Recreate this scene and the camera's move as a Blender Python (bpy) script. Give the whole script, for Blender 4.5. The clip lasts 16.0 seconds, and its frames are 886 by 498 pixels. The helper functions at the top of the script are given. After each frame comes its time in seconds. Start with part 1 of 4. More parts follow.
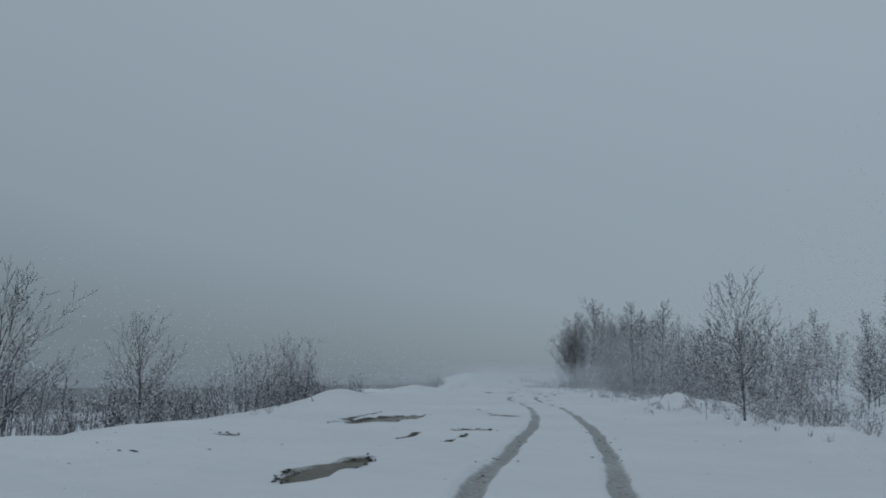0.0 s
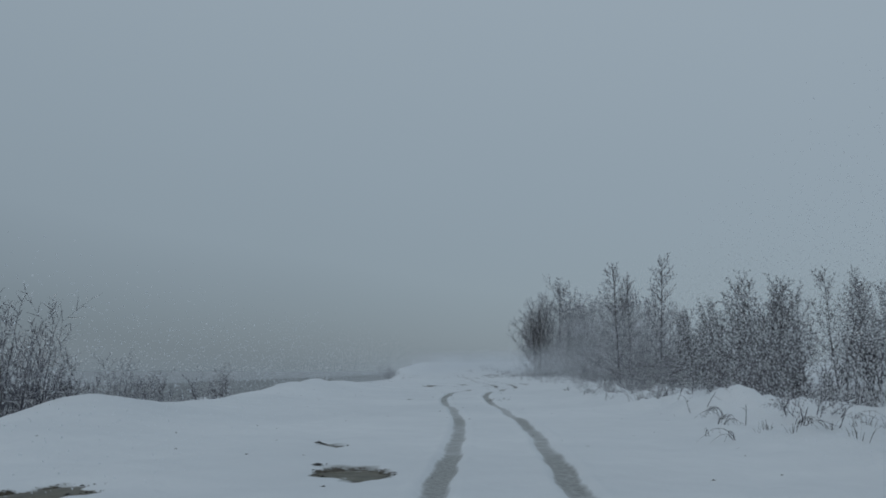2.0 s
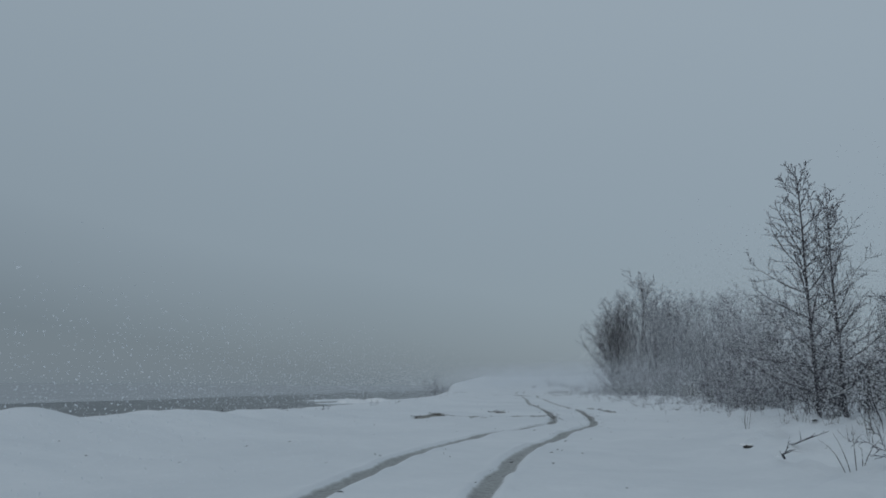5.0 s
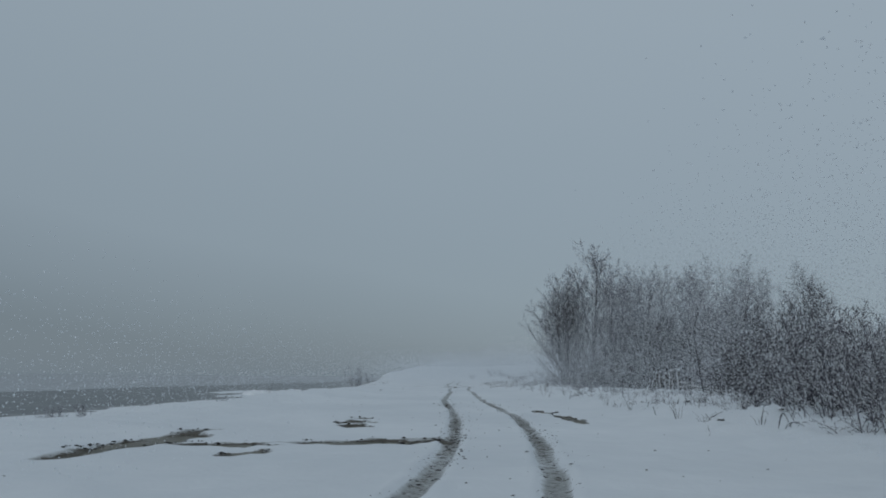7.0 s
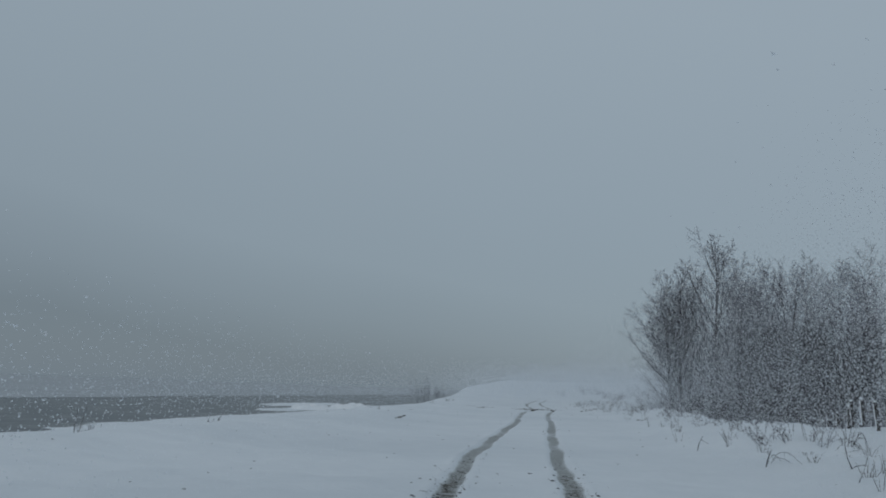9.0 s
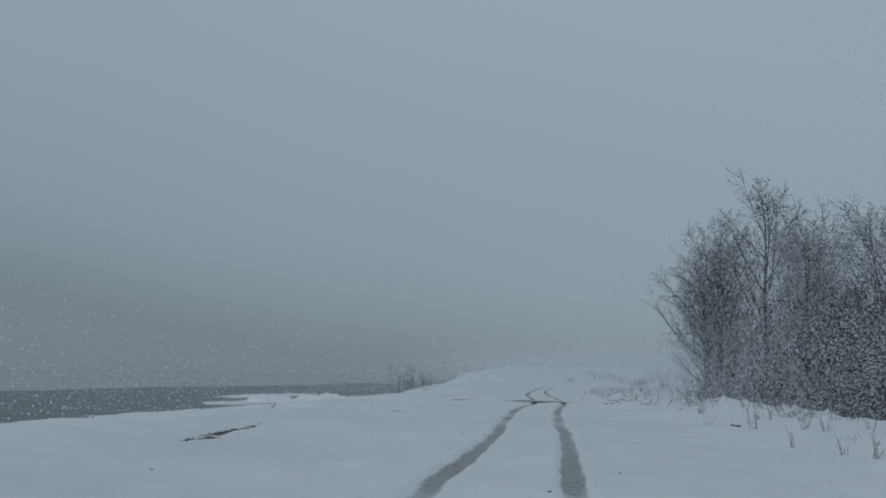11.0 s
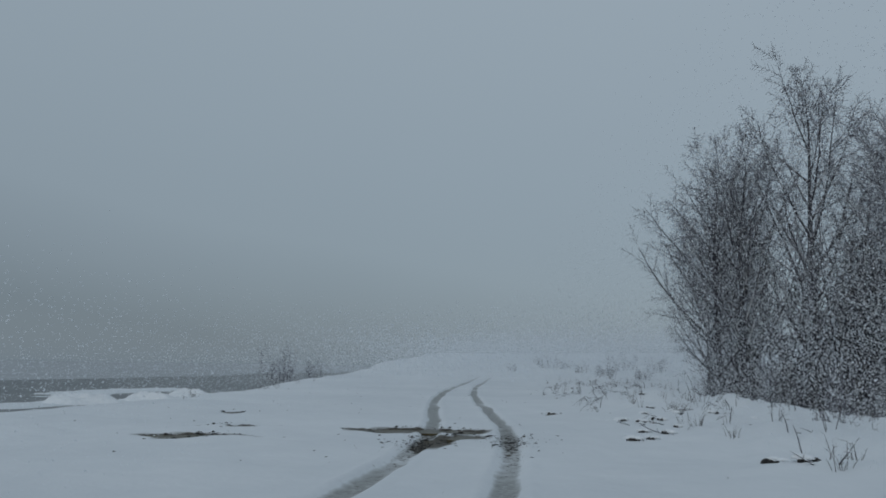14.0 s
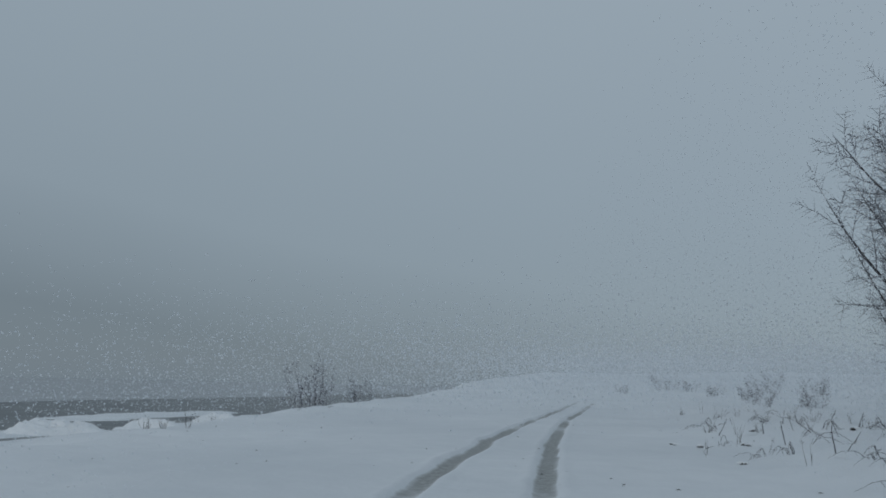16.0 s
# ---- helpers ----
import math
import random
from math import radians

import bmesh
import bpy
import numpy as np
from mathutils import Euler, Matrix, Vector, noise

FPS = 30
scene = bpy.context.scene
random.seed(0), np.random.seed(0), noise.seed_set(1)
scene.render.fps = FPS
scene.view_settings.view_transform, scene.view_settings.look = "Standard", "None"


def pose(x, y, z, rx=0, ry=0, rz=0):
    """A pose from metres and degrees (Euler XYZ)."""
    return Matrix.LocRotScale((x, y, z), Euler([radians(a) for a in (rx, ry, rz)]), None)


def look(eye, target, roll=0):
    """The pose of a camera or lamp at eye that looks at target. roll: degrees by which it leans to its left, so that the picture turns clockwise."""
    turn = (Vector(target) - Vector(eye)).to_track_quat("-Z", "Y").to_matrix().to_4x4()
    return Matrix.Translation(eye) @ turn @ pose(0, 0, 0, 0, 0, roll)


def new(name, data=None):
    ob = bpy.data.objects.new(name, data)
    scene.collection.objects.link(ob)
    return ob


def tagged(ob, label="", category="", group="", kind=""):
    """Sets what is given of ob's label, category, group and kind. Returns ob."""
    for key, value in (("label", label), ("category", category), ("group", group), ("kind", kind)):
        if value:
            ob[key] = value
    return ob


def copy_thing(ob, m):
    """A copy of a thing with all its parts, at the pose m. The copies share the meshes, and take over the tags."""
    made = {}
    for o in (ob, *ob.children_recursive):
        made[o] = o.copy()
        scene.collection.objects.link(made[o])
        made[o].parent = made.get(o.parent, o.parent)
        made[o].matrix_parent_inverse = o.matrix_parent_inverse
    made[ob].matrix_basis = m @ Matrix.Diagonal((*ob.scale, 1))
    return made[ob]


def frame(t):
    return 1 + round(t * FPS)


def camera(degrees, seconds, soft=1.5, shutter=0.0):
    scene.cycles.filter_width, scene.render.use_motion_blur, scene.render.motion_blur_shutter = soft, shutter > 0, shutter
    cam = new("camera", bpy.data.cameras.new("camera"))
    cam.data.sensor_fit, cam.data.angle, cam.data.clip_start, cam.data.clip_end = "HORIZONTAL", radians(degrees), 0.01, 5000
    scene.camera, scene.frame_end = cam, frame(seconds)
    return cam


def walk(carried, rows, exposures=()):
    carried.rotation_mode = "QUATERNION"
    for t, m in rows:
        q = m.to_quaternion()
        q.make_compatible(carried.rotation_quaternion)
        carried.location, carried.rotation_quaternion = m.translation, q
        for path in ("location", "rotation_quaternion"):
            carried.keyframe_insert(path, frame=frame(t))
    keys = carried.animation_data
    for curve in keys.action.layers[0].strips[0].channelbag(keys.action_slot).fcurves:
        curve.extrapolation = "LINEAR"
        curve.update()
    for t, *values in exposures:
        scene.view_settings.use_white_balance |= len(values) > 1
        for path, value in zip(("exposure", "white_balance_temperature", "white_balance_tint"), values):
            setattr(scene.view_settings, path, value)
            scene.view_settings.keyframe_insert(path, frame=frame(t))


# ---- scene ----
cam = camera(56.0, 16.0, soft=1.8)
PATH = [
    (0, (0.143, 2.258, 1.268), (-0.092, 4.22, 1.578), 1.4),
    (0.5, (0.195, 7.742, 1.333), (-0.023, 9.707, 1.633), 1.0),
    (1, (0.324, 12.795, 1.33), (0.152, 14.761, 1.656), 0.9),
    (1.5, (0.507, 18.296, 1.347), (0.372, 20.27, 1.633), 1.2),
    (2, (0.764, 23.549, 1.299), (0.618, 25.522, 1.587), 0.1),
    (2.5, (1.007, 28.928, 1.184), (0.835, 30.899, 1.478), -0.1),
    (3, (1.072, 34.563, 1.176), (0.866, 36.53, 1.477), -0.3),
    (3.5, (1.088, 40.111, 1.223), (0.846, 42.073, 1.533), 0.2),
    (4, (1.024, 45.543, 1.326), (0.751, 47.496, 1.654), -0.3),
    (4.5, (0.956, 50.86, 1.355), (0.631, 52.807, 1.68), 0.4),
    (7, (1.163, 78.427, 1.18), (0.98, 80.395, 1.481), 0.5),
    (7.5, (1.292, 83.812, 1.273), (1.094, 85.78, 1.568), 0.2),
    (8, (1.384, 89.399, 1.327), (1.136, 91.359, 1.638), 0.3),
    (8.5, (1.018, 95.456, 1.412), (0.685, 97.406, 1.704), 0.3),
    (9, (0.57, 101.011, 1.475), (0.166, 102.942, 1.803), 2.0),
    (11.5, (-1.62, 127.007, 1.303), (-2.043, 128.939, 1.6), 0.6),
    (12, (-2.096, 131.792, 1.302), (-2.524, 133.722, 1.601), -0.3),
    (12.5, (-2.545, 136.965, 1.346), (-2.977, 138.896, 1.639), -0.8),
    (13, (-3.045, 142.066, 1.293), (-3.407, 144.012, 1.574), 0.3),
    (13.5, (-3.212, 147.383, 1.286), (-3.482, 149.345, 1.567), -0.7),
    (14, (-3.3, 152.467, 1.298), (-3.573, 154.429, 1.574), 0.9),
    (14.5, (-3.421, 157.616, 1.257), (-3.693, 159.58, 1.521), 1.1),
    (15, (-3.644, 162.526, 1.234), (-3.981, 164.476, 1.525), 0.4),
    (15.5, (-4.0, 167.285, 1.28), (-4.431, 169.215, 1.575), 1.7),
    (16, (-4.578, 171.92, 1.276), (-5.093, 173.826, 1.596), 1.1),
]
walk(cam, [(t, look(eye, target, roll)) for t, eye, target, roll in PATH], exposures=[(0.0, 0.0), (16.0, 0.0)])

# ---------------------------------------------------------------- sky and light
world = bpy.data.worlds.new("overcast_sky")
scene.world = world
world.use_nodes = True
wt = world.node_tree
for n in list(wt.nodes):
    wt.nodes.remove(n)


def wn(kind, operation=""):
    node = wt.nodes.new(kind)
    if operation:
        node.operation = operation
    return node


w_out = wn("ShaderNodeOutputWorld")
w_bg = wn("ShaderNodeBackground")
w_coord = wn("ShaderNodeTexCoord")
w_sep = wn("ShaderNodeSeparateXYZ")
w_ramp = wn("ShaderNodeValToRGB")
w_noise = wn("ShaderNodeTexNoise")
w_noise.inputs["Scale"].default_value = 2.2
w_noise.inputs["Detail"].default_value = 3.0
w_add = wn("ShaderNodeMath", operation="MULTIPLY_ADD")
w_add.inputs[1].default_value = 0.05
w_mix = wn("ShaderNodeMix")
w_mix.data_type = "RGBA"
w_mix.inputs[0].default_value = 0.04
w_sky = wn("ShaderNodeTexSky")
w_sky.sky_type, w_sky.sun_disc = "NISHITA", False
w_sky.sun_elevation, w_sky.sun_rotation = radians(15), radians(200)
w_dim = wn("ShaderNodeVectorMath", operation="SCALE")
w_dim.inputs["Scale"].default_value = 0.1
SKY = ((0.0, (0.163, 0.206, 0.244)), (0.06, (0.206, 0.258, 0.303)), (0.13, (0.244, 0.304, 0.355)), (0.25, (0.266, 0.330, 0.385)),
       (0.47, (0.300, 0.367, 0.425)), (0.75, (0.325, 0.392, 0.452)), (1.0, (0.340, 0.408, 0.468)))
while len(w_ramp.color_ramp.elements) < len(SKY):
    w_ramp.color_ramp.elements.new(0.5)
for el, (at, rgb) in zip(w_ramp.color_ramp.elements, SKY):
    el.position, el.color = at, (*rgb, 1)
wl = wt.links.new
wl(w_coord.outputs["Generated"], w_sep.inputs[0])
wl(w_coord.outputs["Generated"], w_noise.inputs["Vector"])
wl(w_noise.outputs["Fac"], w_add.inputs[0])
w_side = wn("ShaderNodeMath", operation="MULTIPLY_ADD")
w_side.inputs[1].default_value = 0.19
wl(w_sep.outputs["X"], w_side.inputs[0])
wl(w_sep.outputs["Z"], w_side.inputs[2])
wl(w_side.outputs[0], w_add.inputs[2])
w_shift = wn("ShaderNodeMath", operation="SUBTRACT")
w_shift.inputs[1].default_value = -0.02
wl(w_add.outputs[0], w_shift.inputs[0])
wl(w_shift.outputs[0], w_ramp.inputs["Fac"])
wl(w_sky.outputs["Color"], w_dim.inputs[0])
wl(w_ramp.outputs["Color"], w_mix.inputs[6])
wl(w_dim.outputs[0], w_mix.inputs[7])
wl(w_mix.outputs[2], w_bg.inputs["Color"])
wl(w_bg.outputs[0], w_out.inputs["Surface"])
w_bg.inputs["Strength"].default_value = 1.0

sun = new("sun", bpy.data.lights.new("sun", "SUN"))
sun.data.energy, sun.data.angle, sun.data.color = 0.5, radians(60), (1.0, 0.98, 0.95)
sun.matrix_world = look((-34, -94, 27), (0, 0, 0))


# ---------------------------------------------------------------- materials
class Mat:
    """A small builder of node materials."""

    def __init__(self, name, rough=0.7):
        self.m = bpy.data.materials.new(name)
        self.m.use_nodes = True
        self.t = self.m.node_tree
        self.b = self.t.nodes["Principled BSDF"]
        self.b.inputs["Roughness"].default_value = rough
        self.pos = self.node("ShaderNodeNewGeometry")
        self.place = self.pos.outputs["Position"]

    def node(self, kind):
        return self.t.nodes.new(kind)

    def link(self, a, b):
        self.t.links.new(a, b)

    def noise(self, scale, detail=4.0, rough=0.55):
        n = self.node("ShaderNodeTexNoise")
        n.inputs["Scale"].default_value, n.inputs["Detail"].default_value, n.inputs["Roughness"].default_value = scale, detail, rough
        self.link(self.place, n.inputs["Vector"])
        return n.outputs["Fac"]

    def ramp(self, fac, *stops):
        n = self.node("ShaderNodeValToRGB")
        while len(n.color_ramp.elements) < len(stops):
            n.color_ramp.elements.new(0.5)
        for el, (at, rgb) in zip(n.color_ramp.elements, stops):
            el.position, el.color = at, (*(rgb if isinstance(rgb, tuple) else (rgb,) * 3), 1)
        self.link(fac, n.inputs["Fac"])
        return n.outputs["Color"]

    def mix(self, fac, a, b, blend="MIX"):
        n = self.node("ShaderNodeMix")
        n.data_type, n.blend_type = "RGBA", blend
        for socket, value in ((n.inputs[0], fac), (n.inputs[6], a), (n.inputs[7], b)):
            if isinstance(value, bpy.types.NodeSocket):
                self.link(value, socket)
            else:
                socket.default_value = (*value, 1) if isinstance(value, tuple) else value if socket.type == "VALUE" else (value, value, value, 1)
        return n.outputs[2]

    def math(self, op, a, b=0.0):
        n = self.node("ShaderNodeMath")
        n.operation = op
        for socket, value in ((n.inputs[0], a), (n.inputs[1], b)):
            if isinstance(value, bpy.types.NodeSocket):
                self.link(value, socket)
            else:
                socket.default_value = value
        return n.outputs[0]

    def attr(self, name):
        n = self.node("ShaderNodeAttribute")
        n.attribute_name = name
        return n.outputs["Fac"]

    def bump(self, height, strength=0.4, distance=0.02, after=None):
        n = self.node("ShaderNodeBump")
        n.inputs["Strength"].default_value, n.inputs["Distance"].default_value = strength, distance
        self.link(height, n.inputs["Height"])
        if after is not None:
            self.link(after, n.inputs["Normal"])
        self.link(n.outputs["Normal"], self.b.inputs["Normal"])
        return n.outputs["Normal"]

    def colour(self, socket):
        self.link(socket, self.b.inputs["Base Color"])

    def rough(self, socket):
        self.link(socket, self.b.inputs["Roughness"])


def snow_ground_material():
    k = Mat("fresh_snow_ground", 0.75)
    k.b.inputs["Specular IOR Level"].default_value = 0.075
    big, mid, fine = k.noise(0.16, 4), k.noise(1.3, 5), k.noise(14, 4)
    snow = k.ramp(big, (0.3, (0.70, 0.73, 0.76)), (0.7, (0.79, 0.815, 0.84)))
    snow = k.mix(k.math("MULTIPLY", k.ramp(mid, (0.35, 0.0), (0.75, 1.0)), 0.35), snow, (0.66, 0.69, 0.725))
    wet = k.ramp(fine, (0.3, (0.24, 0.245, 0.24)), (0.6, (0.38, 0.39, 0.385)), (0.8, (0.60, 0.62, 0.63)))
    broken = k.math("ADD", k.attr("slush"), k.math("MULTIPLY", k.math("SUBTRACT", k.noise(3.5, 5, 0.65), 0.5), 0.5))
    snow = k.mix(k.ramp(broken, (0.3, 0.0), (0.6, 1.0)), snow, wet)
    mud = k.ramp(k.noise(22, 4), (0.3, (0.024, 0.020, 0.015)), (0.62, (0.100, 0.083, 0.060)), (0.78, (0.40, 0.40, 0.39)))
    worn = k.math("ADD", k.attr("mud"), k.math("MULTIPLY", k.math("SUBTRACT", k.noise(9, 5, 0.75), 0.5), 1.7))
    mask = k.ramp(worn, (0.42, 0.0), (0.6, 1.0))
    k.colour(k.mix(mask, snow, mud))
    k.rough(k.mix(k.ramp(broken, (0.3, 0.0), (0.6, 1.0)), 0.8, 0.5))
    soft = k.bump(mid, 0.6, 0.10)
    k.bump(fine, 0.25, 0.02, soft)
    return k.m


def bark_material(name, dark, light, snow_from, snow_to, scale=3.0):
    k = Mat(name, 0.85)
    bark = k.ramp(k.noise(9 * scale, 5, 0.7), (0.3, dark), (0.7, light))
    up = k.node("ShaderNodeSeparateXYZ")
    k.link(k.pos.outputs["Normal"], up.inputs[0])
    lie = k.math("ADD", up.outputs["Z"], k.math("MULTIPLY", k.math("SUBTRACT", k.noise(1.7 * scale, 4, 0.7), 0.5), 1.6))
    k.colour(k.mix(k.ramp(lie, (snow_from, 0.0), (snow_to, 1.0)), bark, (0.79, 0.82, 0.85)))
    k.bump(k.noise(30, 3), 0.4, 0.01)
    return k.m


def water_material(name, colour, light, rough, wave, strength, distance, floes=0, open_to=(0.60, 0.70), slush=(0.40, 0.415, 0.415)):
    k = Mat(name, rough)
    k.b.inputs["IOR"].default_value = 1.33
    base = k.ramp(k.noise(2.5, 4), (0.35, colour), (0.7, light))
    k.colour(k.mix(k.ramp(k.noise(floes, 5, 0.65), (open_to[0], 0.0), (open_to[1], 1.0)), base, slush) if floes else base)
    k.bump(k.noise(wave, 3), strength, distance)
    return k.m


def stem_material(name, dark, light):
    k = Mat(name, 0.9)
    k.colour(k.ramp(k.noise(12, 3), (0.3, dark), (0.7, light)))
    return k.m


def plain_snow_material():
    k = Mat("clumped_snow", 0.8)
    k.colour(k.ramp(k.noise(3, 4), (0.3, (0.76, 0.79, 0.82)), (0.7, (0.85, 0.87, 0.89))))
    k.bump(k.noise(18, 3), 0.3, 0.02)
    return k.m


def wood_material():
    k = Mat("weathered_wood", 0.85)
    grain = k.noise(26, 5, 0.7)
    k.colour(k.ramp(grain, (0.3, (0.05, 0.045, 0.042)), (0.7, (0.17, 0.155, 0.145))))
    k.bump(grain, 0.5, 0.01)
    return k.m


SNOW = snow_ground_material()
BARK = bark_material("dark_bark_with_snow", (0.024, 0.023, 0.029), (0.074, 0.071, 0.083), 0.3, 0.7)
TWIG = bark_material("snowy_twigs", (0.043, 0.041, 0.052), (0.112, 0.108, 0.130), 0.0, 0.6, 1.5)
# Frost on the twigs; on farther trees the lighter tone also stands for haze.
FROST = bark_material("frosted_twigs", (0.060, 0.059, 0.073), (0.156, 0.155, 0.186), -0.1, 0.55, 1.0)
MUDDY = water_material("muddy_water", (0.062, 0.052, 0.028), (0.125, 0.106, 0.064), 0.28, 6.0, 0.3, 0.03, 5)
MUDDY.node_tree.nodes["Principled BSDF"].inputs["Specular IOR Level"].default_value = 0.07
RIVER = water_material("dark_river_water", (0.030, 0.035, 0.040), (0.045, 0.050, 0.056), 0.3, 0.8, 0.5, 0.14, 0.3, (0.48, 0.68), (0.17, 0.175, 0.175))
STEM = bark_material("dry_stems", (0.034, 0.031, 0.032), (0.100, 0.090, 0.084), 0.1, 0.7, 2.0)
CLOD = stem_material("wet_earth", (0.012, 0.011, 0.011), (0.042, 0.039, 0.037))
CLUMP = plain_snow_material()


def far_haze_material():
    k = Mat("far_river_haze_grey", 0.7)
    # Grey matched to the haze over the far river, put into the base colour.
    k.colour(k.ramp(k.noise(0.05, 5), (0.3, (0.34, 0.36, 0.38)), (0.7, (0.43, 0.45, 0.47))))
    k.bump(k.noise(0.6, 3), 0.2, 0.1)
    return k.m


STAKE = bark_material("snow_plastered_wood", (0.022, 0.020, 0.021), (0.085, 0.078, 0.076), 0.32, 0.55, 2.0)
FAR_HAZE = far_haze_material()
WOOD = wood_material()


def flake_material():
    """Thin flakes let through about half of the light that they scatter."""
    k = Mat("snow_flake", 0.8)
    let, both = k.node("ShaderNodeBsdfTranslucent"), k.node("ShaderNodeMixShader")
    k.b.inputs["Base Color"].default_value = let.inputs["Color"].default_value = (0.80, 0.835, 0.875, 1)
    k.b.inputs["Specular IOR Level"].default_value = 0.1
    both.inputs[0].default_value = 0.5
    k.link(k.b.outputs[0], both.inputs[1])
    k.link(let.outputs[0], both.inputs[2])
    k.link(both.outputs[0], k.t.nodes["Material Output"].inputs["Surface"])
    return k.m


FLAKE = flake_material()


# ---------------------------------------------------------------- helpers
def mesh_of(name, verts, faces, material, smooth=False):
    me = bpy.data.meshes.new(name)
    me.from_pydata(verts, [], faces)
    me.materials.append(material)
    if smooth:
        me.polygons.foreach_set("use_smooth", np.ones(len(me.polygons), bool))
    me.update()
    return me


def child(name, me, parent, label=""):
    ob = new(name, me)
    ob.parent = parent
    return tagged(ob, label)


class Tubes:
    """Collects tapered tubes and lumps for one mesh."""

    def __init__(self):
        self.v, self.f = [], []

    def tube(self, pts, radii, sides=3):
        start = len(self.v)
        for i, (p, r) in enumerate(zip(pts, radii)):
            d = (pts[min(i + 1, len(pts) - 1)] - pts[max(i - 1, 0)]).normalized()
            a = d.cross(Vector((0.31, 0.95, 0.1))).normalized()
            b = d.cross(a)
            for s in range(sides):
                w = 2 * math.pi * s / sides + 0.5
                self.v.append(p + a * (r * math.cos(w)) + b * (r * math.sin(w)))
        for i in range(len(pts) - 1):
            for s in range(sides):
                q, t = start + i * sides, (s + 1) % sides
                self.f.append((q + s, q + t, q + sides + t, q + sides + s))
        end = len(self.v) - sides
        self.f.append(tuple(range(end, end + sides)))

    def cone(self, p, q, r):
        start, d = len(self.v), (q - p).normalized()
        a = d.cross(Vector((0.31, 0.95, 0.1))).normalized()
        b = d.cross(a)
        self.v += [p + a * r, p - a * (0.5 * r) + b * (0.87 * r), p - a * (0.5 * r) - b * (0.87 * r), q]
        self.f += [(start, start + 1, start + 3), (start + 1, start + 2, start + 3)]

    def lump(self, c, rx, ry, rz, rnd):
        start = len(self.v)
        self.v.append(c + Vector((0, 0, rz)))
        for s in range(6):
            w, k = s * math.pi / 3, rnd.uniform(0.7, 1.2)
            self.v.append(c + Vector((rx * k * math.cos(w), ry * k * math.sin(w), rz * rnd.uniform(-0.2, 0.25))))
        self.v.append(c - Vector((0, 0, rz * 0.7)))
        for s in range(6):
            t = (s + 1) % 6
            self.f += [(start, start + 1 + s, start + 1 + t), (start + 7, start + 1 + t, start + 1 + s)]

    def mesh(self, name, material):
        return mesh_of(name, [tuple(p) for p in self.v], self.f, material)


WAVES = np.random.RandomState(7)
WAVE_SET = [(WAVES.uniform(0, 6.28, 10), WAVES.uniform(0, 6.28, 10), WAVES.uniform(0.6, 1.5, 10)) for _ in range(6)]


def ripple(x, y, size, which=0):
    """A smooth uneven field of about -1 to 1, with swells of the given size in metres."""
    turn, phase, rate = WAVE_SET[which]
    out = 0 * x
    for a, p, k in zip(turn, phase, rate):
        out = out + np.sin((x * math.cos(a) + y * math.sin(a)) * 6.28 * k / size + p)
    return out / 4.5


# ---------------------------------------------------------------- the lie of the land
TRACK_Y = [-40, 12, 20, 28, 36, 44, 50, 56, 62, 68, 74, 80, 86, 91, 98, 106, 113, 120, 130, 140, 150, 158, 166, 172, 178, 184, 192, 204, 235, 300]
TRACK_L = [-2.5, -.7, -.35, -.02, -.05, -.33, -.75, -1.5, -2.1, -2.3, -2.3, -1.5, 0, .1, -.3, -1, -1.8, -2.6, -3.3, -3.85, -4.85, -5.45, -5.5, -6.15, -7.1, -7.9, -8.65, -9.45, -11, -15]
TRACK_R = [-.7, 1.1, 1.5, 1.62, 1.5, 1.32, .9, .37, -.1, -.3, -.15, .5, 1.5, 1.62, 1.4, .85, .1, -.65, -1.55, -2.2, -3.2, -3.75, -4, -4.58, -5.45, -6.3, -7.25, -8.3, -9.8, -13.6]
EDGE_Y = [-60, 0, 30, 45, 60, 75, 90, 105, 116, 141, 150, 165, 180, 192, 206, 235, 300]
EDGE_U = [-12, -10.0, -9.4, -11.4, -10.6, -10.5, -12, -11, -9.7, -9.8, -10.4, -10.6, -9.8, -9.5, -11.6, -14, -20]
SHORE_X = -41.0
RIVER_Z = -2.4


def track_x(y, table):
    """A track's place across, eased between its turning points."""
    y = np.asarray(y, float)
    return sum(np.interp(y + s, TRACK_Y, table) for s in (-2.5, -1.2, 0, 1.2, 2.5)) / 5


def road_x(y):
    return 0.5 * (track_x(y, TRACK_L) + track_x(y, TRACK_R))


def smooth(a, b, v):
    t = np.clip((v - a) / (b - a), 0, 1)
    return t * t * (3 - 2 * t)


HOLLOWS = []


def hollow(x, y, half_width, half_length, turn, depth, water, brim=0.55):
    """Notes a puddle (water 1) or a dark streak (water 0) in the snow."""
    HOLLOWS.append((x, y, half_width, half_length, turn, depth, water, brim))


hollow(-4.6, 30.0, 0.62, 3.1, -8, 0.22, 1, 0.8)
hollow(-2.8, 14.0, 0.32, 1.6, -6, 0.10, 1)
hollow(-1.6, 24.5, 0.55, 0.45, 0, 0.10, 1, 0.7)
hollow(-2.85, 21.4, 0.07, 1.0, -3, 0.05, 0)
hollow(-1.75, 21.1, 0.07, 1.0, -8, 0.05, 0)
hollow(-1.2, 34.6, 0.5, 0.75, 20, 0.09, 1)
hollow(-2.25, 38.2, 0.25, 0.3, 0, 0.08, 0)
hollow(-3.95, 62.0, 0.5, 0.25, 10, 0.06, 0)
hollow(-5.4, 93.0, 0.5, 3.0, 0, 0.11, 1)
hollow(-3.9, 92.4, 0.9, 0.42, 14, 0.09, 1)
hollow(-3.05, 91.2, 0.22, 0.6, -10, 0.09, 1)
